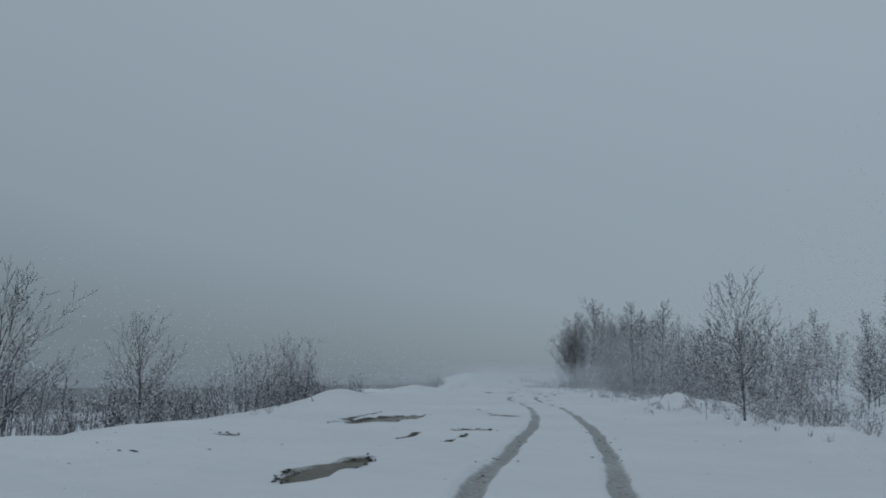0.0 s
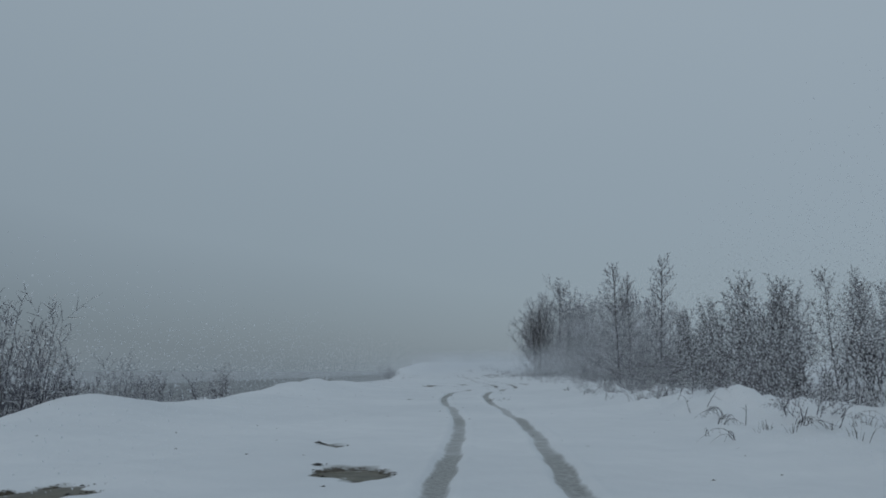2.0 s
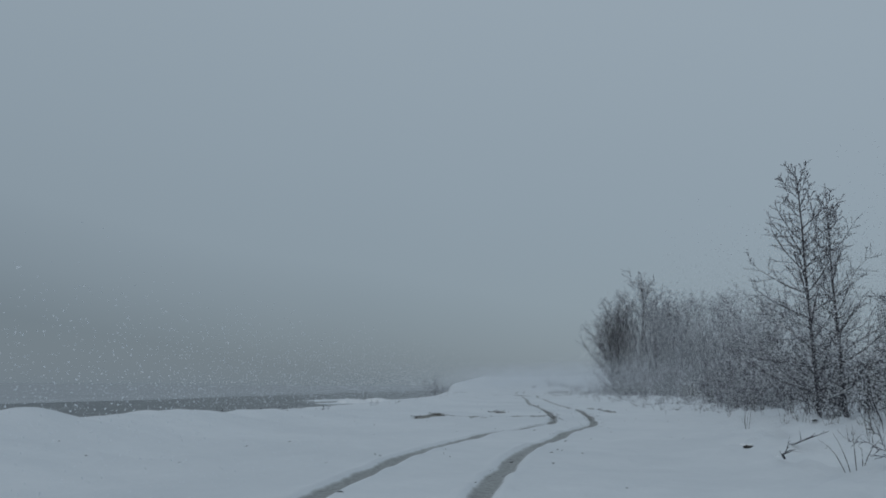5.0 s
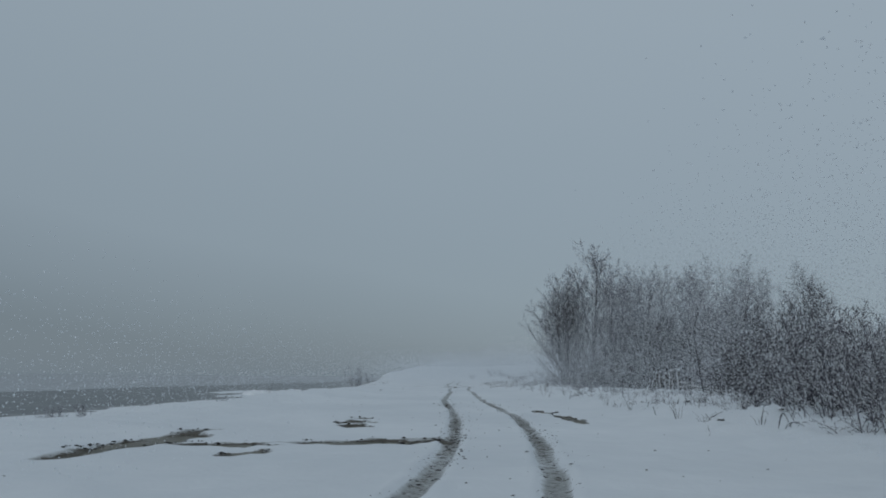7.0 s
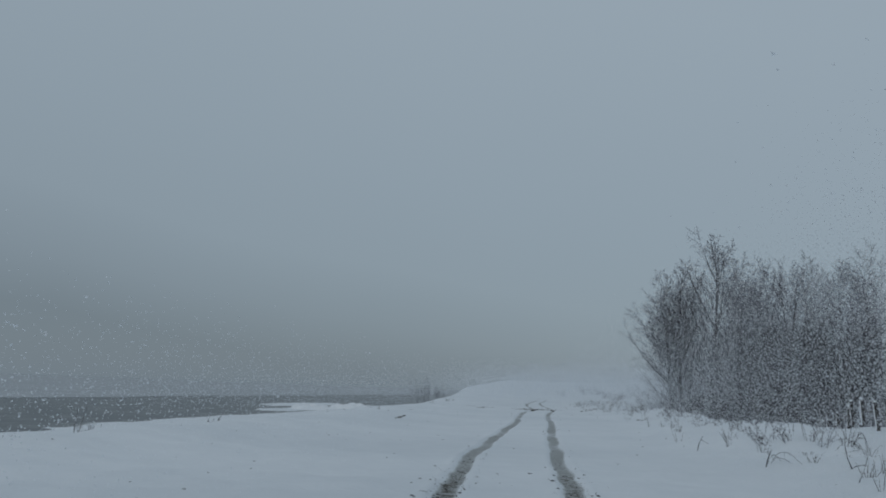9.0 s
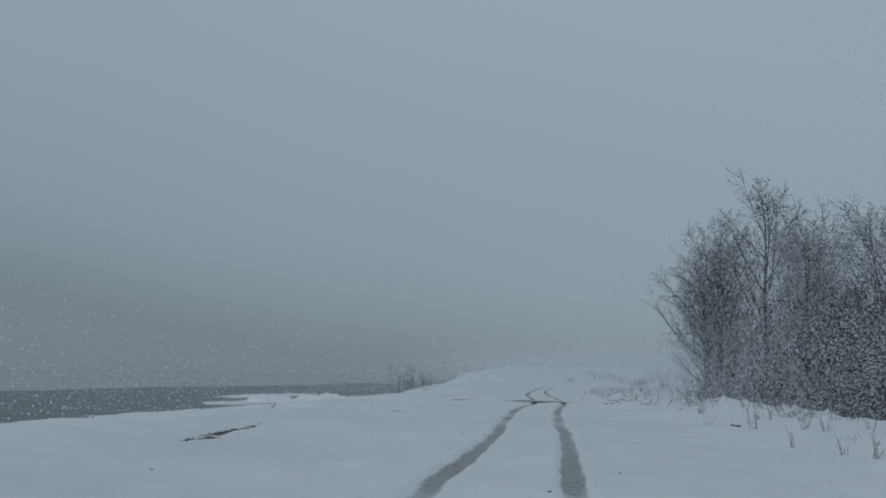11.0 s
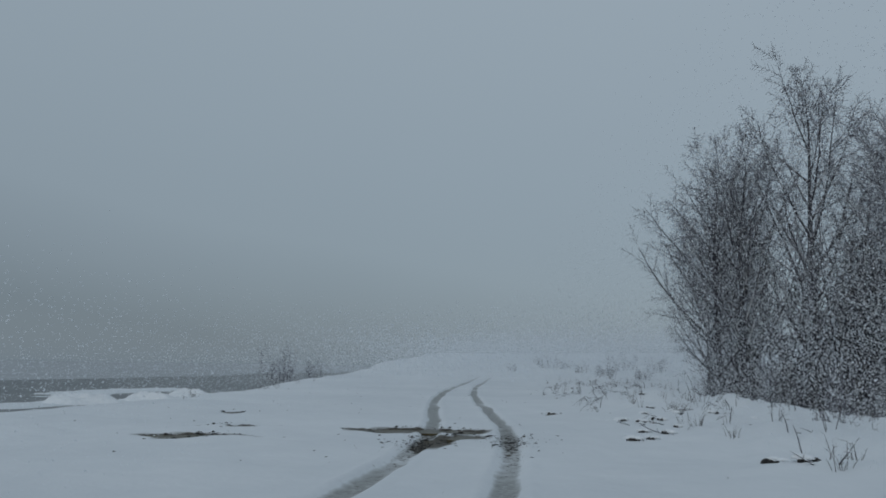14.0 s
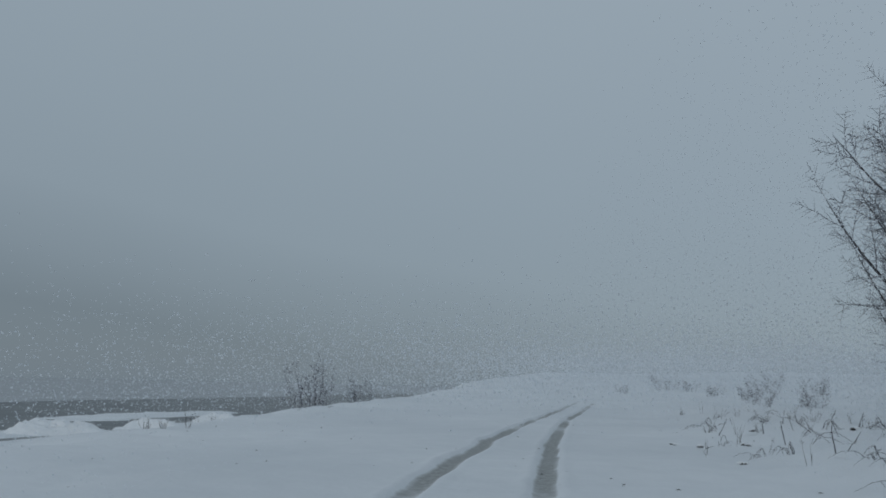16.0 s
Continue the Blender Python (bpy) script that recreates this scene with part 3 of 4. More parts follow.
def dark_shrub(i, x, y, scale=1.0, turn=0.0, tall=1.0):
    return plant(("dark_shrub", i), lambda: shrub_model("shrub", 2.0, 180 + i, 11, 1.0, BARK, 0.4, None, BARK), "dense dark shrub with little snow on it", "shrub", "shrubs along the verge", x, y, scale, turn, tall)


def frosted_shrub(i, x, y, scale=1.0, turn=0.0, tall=1.0):
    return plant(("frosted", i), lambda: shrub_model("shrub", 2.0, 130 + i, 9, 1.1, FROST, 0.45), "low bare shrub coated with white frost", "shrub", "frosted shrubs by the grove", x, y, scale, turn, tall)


def low_brush(i, x, y, scale=1.0, turn=0.0, tall=1.0):
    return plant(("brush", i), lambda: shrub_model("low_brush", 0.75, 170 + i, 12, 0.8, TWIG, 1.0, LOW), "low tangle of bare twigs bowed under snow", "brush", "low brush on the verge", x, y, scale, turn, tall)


def sapling(i, x, y, scale=1.0, turn=0.0, tall=1.0):
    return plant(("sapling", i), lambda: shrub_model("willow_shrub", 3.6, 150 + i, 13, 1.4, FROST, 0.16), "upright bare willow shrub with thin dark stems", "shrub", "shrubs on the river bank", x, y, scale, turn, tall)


def beside(y, u):
    return float(road_x(np.array([y]))[0]) + u


rnd = random.Random(11)
# single trees near the track
vase(7.35, 33.5, 0.59, 40)
larch(0, 10.65, 78.2, 0.95, 0)
larch(1, 9.3, 87.5, 1.02, 70)
larch(2, 10.4, 88.3, 0.95, 150)
larch(0, 14.8, 38.0, 0.62, 200)
vase(-15.3, 33.6, 0.5, 100)
vase(-12.2, 20.4, 0.48, 200)
# young wood beside the track
rnd = random.Random(12)
for x, y, sc in ((13.2, 66, 0.9), (15.4, 70, 1), (17.6, 67, 0.95), (14.6, 74, 0.95), (18.5, 75, 1), (21, 71, 0.95), (24, 66, 0.9), (17, 61, 0.72), (20.5, 58, 0.72), (15.2, 54, 0.58), (18, 50, 0.6), (13, 47, 0.42), (22, 52, 0.68), (17.5, 43, 0.56), (21, 38, 0.6), (24, 59, 0.85), (27, 69, 0.95), (28.5, 62, 0.9), (24.5, 76, 1), (26, 53, 0.8), (31, 74, 1), (25, 46, 0.7), (12.4, 75.5, 0.8), (13.2, 79.5, 0.9), (12.6, 71, 0.7), (13.6, 83.5, 0.9), (16.5, 78, 1), (15.5, 82, 0.95)):
    (dark_alder if x < 16 and y > 60 else alder)(rnd.randrange(2), x, y, sc * 0.76, rnd.uniform(0, 360), rnd.uniform(0.92, 1.1))
# Farther alders take the lighter twigs, some haze put into their colour.
for x, y, sc in ((11.9, 84, 0.7), (13.2, 91, 0.72), (12.2, 97, 0.62), (15, 87, 0.75), (15.5, 99, 0.7), (21, 85, 0.85), (12.8, 104, 0.5), (14.2, 110, 0.55), (17.5, 113, 0.6), (25, 104, 0.8), (27, 114, 0.75), (19.5, 122, 0.6), (16, 118, 0.55)):
    (alder if y < 95 else grove_alder)(rnd.randrange(2), x, y, sc * 0.78, rnd.uniform(0, 360), rnd.uniform(0.92, 1.1))
for x, y, sc in ((19, 80, 0.8), (16.5, 47, 0.55), (22, 97, 0.8), (26, 85, 0.9)):
    larch(rnd.randrange(3), x, y, sc, rnd.uniform(0, 360))
# the birch grove
rnd = random.Random(13)
for x, y, s in ((12.6, 206.8, 1.09), (8.4, 208, 0.86), (7.9, 211.5, 0.84), (7.6, 216, 0.7), (10.4, 214, 0.9), (15.2, 201, 0.86), (18.5, 209, 0.9), (13.6, 194, 0.78), (20, 197, 0.86), (17, 186, 0.76),
                (20, 178, 0.72), (24, 190, 0.84), (26, 205, 0.9), (28, 182, 0.8), (24, 170, 0.66), (29, 162, 0.64), (22.5, 160, 0.55)):
    birch(rnd.randrange(3), x, y, s * 0.85, rnd.uniform(0, 360))
for x, y, s in ((5.3, 213, 0.8), (5.7, 206, 0.9), (6.6, 202, 1.1), (7.4, 199, 1.2), (9.6, 195, 1.25), (11, 189, 1.2), (12.8, 183, 1.15), (15, 176, 1.1), (17.5, 169, 1.05), (5.8, 217, 1.0), (3.9, 216.5, 0.85), (9, 203, 1.4), (20, 164, 1.0)):
    (dark_alder if y < 196 else grove_alder)(rnd.randrange(2), x + 4.4, y, s * 0.92, rnd.uniform(0, 360), rnd.uniform(0.95, 1.15))
for x, y, s in ((13.4, 172.5, 0.95), (15.4, 178, 1.1), (12.2, 182, 1.05), (16.6, 168, 0.95), (14.4, 186, 1.15), (16.4, 193, 1.15), (18.5, 184.5, 1.1), (17.6, 175, 1.0), (20.5, 190, 1.15), (14.5, 204, 1.3), (17.5, 203, 1.35), (20.5, 202, 1.3), (12.5, 211, 1.4), (16, 213, 1.4), (22, 194, 1.3), (9.5, 212, 1.2), (23.5, 183, 1.2), (21.5, 173, 1.1)):
    dark_alder(rnd.randrange(2), x, y, s, rnd.uniform(0, 360))
# undergrowth
rnd = random.Random(14)
for k in range(33):
    y = 27 + k * 2.5 + rnd.uniform(-1, 1)
    shrub(k % 4, beside(y, (9.0 if y < 100 else 11.5) + rnd.random() ** 1.5 * 5), y, rnd.uniform(0.5, 0.95), rnd.uniform(0, 360), rnd.uniform(0.7, 1.15))
for k in range(14):
    x, y = 12.5 + 10 * rnd.random(), 106 + k * 3.4
    sapling(k % 3, x + (y - 106) * 0.06, y, rnd.uniform(0.75, 1.2), rnd.uniform(0, 360))
for x, y, s in ((12.4, 117.5, 0.54), (13.6, 120.5, 0.58), (14.6, 116, 0.6), (15.4, 125.5, 0.55), (15.6, 122, 0.66)):
    dark_alder(rnd.randrange(2), x, y, s, rnd.uniform(0, 360))
for x, y, s in ((12.4, 118, 1.2), (11.6, 114.5, 1.25), (13.4, 121.5, 1.3), (13.6, 116, 1.5), (14.6, 120, 1.6), (12.6, 111, 1.4), (13.0, 119.5, 1.4), (14.0, 123.5, 1.5), (14.8, 126, 1.4), (9.7, 107, 0.95), (10.0, 110, 1.05), (10.2, 113, 1.1), (10.8, 116.5, 1.15), (10.2, 103.5, 0.9), (11.2, 106, 1.2), (11.4, 109, 1.3)):
    dark_shrub(rnd.randrange(3), x, y, s, rnd.uniform(0, 360))
for k in range(24):
    y = 167 + k * 2.0
    (dark_shrub if k % 3 and k < 20 else frosted_shrub)(k % 3, 5.0 + rnd.random() * 5, y, rnd.uniform(0.7, 1.3), rnd.uniform(0, 360))
for x, y, s in ((9.5, 186, 1.3), (8.2, 181, 1.1), (10.5, 178, 1.4), (12, 183, 1.5), (9, 191, 1.3), (12.5, 173, 1.4), (8.4, 175, 1.0), (13.5, 189, 1.5), (11.5, 169.5, 1.2), (13.8, 176, 1.5), (14.2, 168, 1.3), (10.6, 172, 1.1), (15.2, 171, 1.5), (12.2, 178.5, 1.4), (15.5, 182, 1.6), (17, 188, 1.7), (14.5, 193, 1.6), (18.5, 178, 1.7), (11.8, 200, 1.5), (16, 174, 1.5), (8.4, 201, 1.4), (9.8, 205, 1.5), (7.6, 206, 1.2), (10.5, 198, 1.4), (8.6, 196, 1.2)):
    dark_shrub(rnd.randrange(3), x, y, s, rnd.uniform(0, 360))
for x, y, s in ((11.2, 52, 1.1), (11.6, 56, 1.2), (10.8, 59, 1.0), (11.4, 62.5, 1.2), (10.6, 66, 1.1), (11.4, 70, 1.2), (10.4, 74, 1.0), (12.4, 49, 1.1), (11.8, 45.5, 0.9), (12.4, 65, 1.2), (10.4, 70.5, 1.0), (10.0, 76, 1.1), (10.6, 80, 1.2), (11.5, 85, 1.3), (10.8, 90, 1.2), (12.2, 94, 1.3)):
    dark_shrub(rnd.randrange(3), x, y, s, rnd.uniform(0, 360), 0.9)
for k in range(8):
    frosted_shrub(k % 3, 12.5 + rnd.random() * 12, 140 + k * 4.4, rnd.uniform(1.2, 1.9), rnd.uniform(0, 360))
for k in range(24):
    y = 25 + k * 2.1 + rnd.uniform(-0.8, 0.8)
    low_brush(k % 3, beside(y, 7.3 + rnd.random() * 2.6), y, rnd.uniform(0.8, 1.5), rnd.uniform(0, 360))
for k in range(19):
    y = 96 + k * 4.4 + rnd.uniform(-0.8, 0.8)
    low_brush(k % 3, beside(y, 7.0 + rnd.random() * 4.5), y, rnd.uniform(0.7, 1.3), rnd.uniform(0, 360))
for x, y, s in ((8.6, 98, 1.2), (9.7, 101, 1.4), (9.2, 104, 1.3), (10.5, 106.5, 1.4), (11, 109, 1.35), (11.9, 112, 1.4), (10.6, 99, 1.4), (12.4, 115, 1.5), (8.4, 95, 0.9)):
    shrub(rnd.randrange(4), x, y, s, rnd.uniform(0, 360))
# the river bank
rnd = random.Random(15)
for k in range(24):
    y = 12 + k * 2.6
    shrub(k % 4, beside(y, np.interp(y, EDGE_Y, EDGE_U) - 2.2 - rnd.random() * 6), y, rnd.uniform(0.6, 1.0), rnd.uniform(0, 360))
for k in range(20):
    y = 17 + k * 2.3 + rnd.uniform(-0.8, 0.8)
    shrub(k % 4, beside(y, np.interp(y, EDGE_Y, EDGE_U) - 1.4 - rnd.random() * 4.5), y, rnd.uniform(0.6, 0.95), rnd.uniform(0, 360), rnd.uniform(0.8, 1.1))
for x, y, s in ((-14.3, 47.5, 1.05), (-16, 50, 0.95), (-12.6, 46, 0.85), (-15, 42.5, 0.85), (-15.8, 60, 0.75), (-18, 56, 0.9), (-16, 37, 0.75), (-17.5, 29, 0.9), (-14.6, 25, 0.85), (-18.5, 40, 0.9), (-13.8, 16, 0.9)):
    sapling(rnd.randrange(3), x, y, s, rnd.uniform(0, 360))
for x, y, s in ((-27.3, 224.5, 1.65), (-26, 229, 0.9), (-17.4, 98, 0.4), (-15.5, 125, 0.35), (-15, 100, 0.35), (-13.6, 104, 0.3), (-20, 118, 0.4), (-18, 112, 0.4)):
    frosted_shrub(rnd.randrange(3), x, y, s, rnd.uniform(0, 360), 1.25)
for x, y, s in ((-4.7, 277, 1.3), (5, 262, 1.3), (8, 252, 1.2), (-9, 262, 0.7), (1.5, 238, 0.7), (-1, 246, 0.7), (4, 230, 0.8), (0.5, 224, 0.6), (2.5, 250, 0.9), (-2.5, 268, 0.8)):
    frosted_shrub(rnd.randrange(3), x, y, s, rnd.uniform(0, 360), 0.8)


# ---------------------------------------------------------------- weeds, dead branches, fence, clods
def weed_model(seed, stems, height):
    """A clump of dry stalks, bent and forked."""
    rnd = random.Random(seed)
    tubes = Tubes()
    for _ in range(stems):
        w = rnd.uniform(0, 6.28)
        p = Vector((math.cos(w), math.sin(w), 0)) * rnd.uniform(0, 0.16) - Vector((0, 0, 0.05))
        d = Vector((math.cos(w) * rnd.uniform(0, 0.6), math.sin(w) * rnd.uniform(0, 0.6), 1)).normalized()
        h = height * rnd.uniform(0.4, 1.0)
        pts = [p]
        for i in range(4):
            d = bent(d - Vector((0, 0, 0.10 * i)), rnd, 0.12)
            pts.append(pts[-1] + d * (h / 4))
        tubes.tube(pts, [0.007, 0.0065, 0.006, 0.0045, 0.002], 4)
        for _ in range(rnd.randint(1, 4)):
            a = pts[rnd.randint(2, 4)]
            tubes.cone(a, a + aside(d, rnd.uniform(30, 70), rnd) * h * rnd.uniform(0.12, 0.3), 0.005)
    return tubes.mesh("dry_weed", STEM)


WEEDS = [weed_model(300 + i, n, h) for i, (n, h) in enumerate(((5, 0.7), (8, 0.5), (3, 0.9), (10, 0.42), (4, 0.6)))]


def dry_weed(x, y, scale):
    ob = new("dry_weed", WEEDS[rnd.randrange(len(WEEDS))])
    ob.matrix_basis = pose(x, y, ground_z(x, y) - 0.01, 0, 0, rnd.uniform(0, 360)) @ Matrix.Diagonal((scale, scale, scale, 1))
    return tagged(ob, "clump of dry brown weed stalks poking out of snow", "weed", "weeds on the verge")


rnd = random.Random(16)
for k in range(170):
    y = 26 + 154 * rnd.random()
    dry_weed(beside(y, (4.7 if y > 95 else 5.8) + rnd.random() * 4.8), y, rnd.uniform(0.6, 1.25))
for k in range(92):
    y = 162 + 50 * rnd.random()
    dry_weed(beside(y, 4.6 + rnd.random() * 8), y, rnd.uniform(0.45, 1.0))
for k in range(30):
    y = 10 + 200 * rnd.random()
    dry_weed(beside(y, np.interp(y, EDGE_Y, EDGE_U) + rnd.uniform(-2.0, 1.0)), y, rnd.uniform(0.5, 1.0))


for k in range(60):
    y = 12 + 30 * rnd.random()
    dry_weed(beside(y, 5.2 + rnd.random() * 5), y, rnd.uniform(0.35, 0.8))


def stalk_model(seed):
    """One stout dead stalk, broken off and bent."""
    rnd, t = random.Random(seed), Tubes()
    d = Vector((rnd.uniform(-0.25, 0.25), rnd.uniform(-0.25, 0.25), 1)).normalized()
    pts = [Vector((0, 0, -0.1))]
    for _ in range(4):
        d = bent(d, rnd, 0.10)
        pts.append(pts[-1] + d * 0.2)
    t.tube(pts, [0.011, 0.0105, 0.0095, 0.008, 0.006], 5)
    if rnd.random() < 0.6:
        e = aside(d, rnd.uniform(60, 120), rnd)
        t.tube([pts[-2], pts[-2] + e * 0.12, pts[-2] + e * 0.25 - Vector((0, 0, 0.06))], [0.011, 0.009, 0.005], 4)
    return t.mesh("dead_stalk", BARK)


rnd = random.Random(17)
STALKS = [stalk_model(600 + i) for i in range(6)]
for y0, y1, u0, u1, count in ((30, 62, 5.2, 8.5, 26), (96, 126, 4.6, 10, 44), (158, 200, 4.4, 10, 60)):
    for _ in range(count):
        y = rnd.uniform(y0, y1)
        x = beside(y, rnd.uniform(u0, u1))
        ob = new("dead_stalk", STALKS[rnd.randrange(6)])
        sc = rnd.uniform(0.3, 0.75)
        ob.matrix_basis = pose(x, y, ground_z(x, y), rnd.uniform(-25, 25), rnd.uniform(-25, 25), rnd.uniform(0, 360)) @ Matrix.Diagonal((1, 1, sc, 1))
        tagged(ob, "stout dark dead stalk standing out of snow", "stalk", "dead stalks on the verge")


def branch_model(seed):
    """A fallen branch with side twigs, half sunk in the snow."""
    rnd = random.Random(seed)
    tubes = Tubes()
    p, d = Vector((-0.5, 0, 0.02)), Vector((1, 0.1, 0.12)).normalized()
    pts = [p]
    for _ in range(6):
        d = bent(d, rnd, 0.16)
        d.z = max(min(d.z, 0.22), -0.1)
        pts.append(pts[-1] + d * 0.2)
    tubes.tube(pts, [0.028, 0.026, 0.023, 0.019, 0.015, 0.011, 0.005], 5)
    for a in pts[1:-1]:
        e = aside(d, rnd.uniform(30, 60), rnd)
        e.z = abs(e.z)
        tubes.cone(a, a + e * rnd.uniform(0.15, 0.45), 0.012)
    return tubes.mesh("fallen_branch", BARK)


def arch_model(seed):
    """A handful of long dead stems bowed over by snow until their tips touch the ground."""
    rnd, t = random.Random(seed), Tubes()
    for k in range(rnd.randint(3, 5)):
        span, high, lean = rnd.uniform(0.3, 0.75), rnd.uniform(0.15, 0.32), rnd.uniform(-0.5, 0.5)
        foot = Vector((rnd.uniform(-0.12, 0.12), rnd.uniform(-0.1, 0.1), -0.04))
        pts = []
        for i in range(8):
            f = i / 7
            pts.append(foot + Vector((span * f * math.cos(lean), span * f * math.sin(lean), high * math.sin(math.pi * f ** 0.8) + rnd.uniform(-0.012, 0.012))))
        t.tube(pts, [0.0065, 0.0063, 0.006, 0.0057, 0.0054, 0.005, 0.004, 0.002], 4)
        for p in pts[2:6]:
            if rnd.random() < 0.6:
                t.cone(p, p + Vector((rnd.uniform(-0.06, 0.06), rnd.uniform(-0.06, 0.06), -rnd.uniform(0.06, 0.16))), 0.005)
    return t.mesh("bowed_stems", BARK)


rnd = random.Random(21)
ARCHES = [arch_model(700 + i) for i in range(5)]
ARCH_SPOTS = [(-1.7, 183.2), (-2.1, 182.2), (-1.2, 186.4), (-1.9, 190.0), (-2.6, 188.1), (5.0, 39.6), (4.9, 41.5), (5.6, 43.2), (6.4, 40.5)]
for y0, y1, u0, u1, count in ((172, 205, 4.0, 9, 34), (34, 66, 5.0, 8.5, 18), (96, 126, 5.0, 10, 16)):
    for _ in range(count):
        y = rnd.uniform(y0, y1)
        ARCH_SPOTS.append((beside(y, rnd.uniform(u0, u1)), y))
for x, y in ARCH_SPOTS:
    ob = new("bowed_weed", ARCHES[rnd.randrange(5)])
    sc = rnd.uniform(0.6, 1.2)
    ob.matrix_basis = pose(x, y, ground_z(x, y), 0, 0, rnd.uniform(0, 360)) @ Matrix.Diagonal((sc, sc, sc * rnd.uniform(0.7, 1.2), 1))
    tagged(ob, "dark weed stems bowed to the ground by snow", "weed", "weeds on the verge")


rnd = random.Random(18)
BRANCHES = [branch_model(400 + i) for i in range(4)]
for x, y, sc in ((-3.9, 188.4, 0.75), (-1.2, 195.5, 0.8), (-1.4, 173.2, 0.4), (-0.3, 174.3, 0.35), (-1.5, 169.4, 0.42), (0.6, 173.4, 0.3), (-1.9, 171.5, 0.33), (-0.2, 163.9, 0.4), (-1.1, 171.8, 0.4), (-0.6, 170.3, 0.45), (0.2, 171.6, 0.35), (6.9, 47.2, 0.35), (6.1, 100.5, 0.45), (5.0, 96, 0.4),
                 (7.2, 104, 0.5), (10.8, 122.5, 1.6), (11.4, 125.5, 1.5), (7.4, 55, 1.1), (4.1, 70.5, 0.8), (5.0, 73, 1.0)):
    ob = new("fallen_branch", BRANCHES[rnd.randrange(4)])
    ob.matrix_basis = pose(x, y, ground_z(x, y) + 0.01, rnd.uniform(-10, 10), rnd.uniform(-16, 4), rnd.uniform(0, 360)) @ Matrix.Diagonal((sc, sc, sc, 1))
    tagged(ob, "dark fallen branch half buried in snow", "branch", "fallen branches on the verge")


def dome(t, c, rx, ry, rz, rnd):
    """A soft mound of three rings."""
    start = len(t.v)
    t.v.append(c + Vector((0, 0, rz)))
    for f, h in ((0.45, 0.86), (0.8, 0.45), (1.0, -0.1)):
        for s in range(9):
            w, k = s * 6.2832 / 9, rnd.uniform(0.85, 1.15)
            t.v.append(c + Vector((rx * f * k * math.cos(w), ry * f * k * math.sin(w), rz * h * rnd.uniform(0.85, 1.1))))
    for s in range(9):
        n = (s + 1) % 9
        t.f.append((start, start + 1 + s, start + 1 + n))
        for r in (0, 9):
            t.f.append((start + 1 + r + s, start + 10 + r + s, start + 10 + r + n, start + 1 + r + n))
    t.f.append(tuple(start + 27 - s for s in range(9)))


def tuft_model(seed):
    """A tussock of dark earth with a few bent blades of old grass."""
    rnd, t = random.Random(seed), Tubes()
    for _ in range(5):
        dome(t, Vector((rnd.uniform(-0.17, 0.17), rnd.uniform(-0.06, 0.08), -0.01)), rnd.uniform(0.05, 0.11), rnd.uniform(0.05, 0.09), rnd.uniform(0.05, 0.11), rnd)
    for _ in range(14):
        p = Vector((rnd.uniform(-0.2, 0.2), rnd.uniform(-0.12, 0.12), 0))
        t.cone(p, p + Vector((rnd.uniform(-0.14, 0.14), rnd.uniform(-0.16, 0.04), rnd.uniform(0.02, 0.13))), 0.006)
    return t.mesh("grass_tuft", CLOD)


def tuft_cap(seed):
    """The snow that lies on a tussock and hangs a little over its edge."""
    rnd, t = random.Random(seed), Tubes()
    for _ in range(4):
        dome(t, Vector((rnd.uniform(-0.16, 0.16), rnd.uniform(0.0, 0.14), rnd.uniform(0.045, 0.075))), rnd.uniform(0.11, 0.19), rnd.uniform(0.09, 0.14), rnd.uniform(0.05, 0.08), rnd)
    me = t.mesh("snow_cap", CLUMP)
    me.polygons.foreach_set("use_smooth", np.ones(len(me.polygons), bool))
    return me


rnd = random.Random(19)
TUFTS = [tuft_model(500 + i) for i in range(4)]
CAPS = [tuft_cap(520 + i) for i in range(4)]
TUFT_SPOTS = [(-1.4, 172.6), (-0.9, 172.9), (-0.4, 173.8), (-1.6, 170.1), (-1.2, 169.6), (-0.8, 171.0), (0.3, 173.0), (-2.0, 173.8), (0.5, 174.6), (-1.9, 168.2), (-0.1, 164.0), (-0.4, 164.6), (-1.6, 168.4), (-3.5, 176.2)]
for k in range(9):
    TUFT_SPOTS.append((rnd.uniform(-2.1, 1.2), rnd.uniform(171.8, 176.5)))
for k in range(14):
    y = 181 + 16 * rnd.random()
    TUFT_SPOTS.append((beside(y, 3.4 + 5 * rnd.random()), y))
for k in range(60):
    y = 26 + 175 * rnd.random()
    TUFT_SPOTS.append((beside(y, 5.0 + rnd.random() * 5.5), y))
for k, (x, y) in enumerate(TUFT_SPOTS):
    ob = new("grass_tuft", TUFTS[rnd.randrange(4)])
    sc = rnd.uniform(0.5, 0.85) if k < 23 else rnd.uniform(0.35, 0.65)
    ob.matrix_basis = pose(x, y, ground_z(x, y) - 0.01, 0, 0, rnd.uniform(-60, 60)) @ Matrix.Diagonal((sc, sc, sc, 1))
    child("snow_cap", CAPS[k % 4], ob, "lump of white snow on top")
    tagged(ob, "dark tuft of old grass showing through snow", "grass", "grass tufts on the verge")


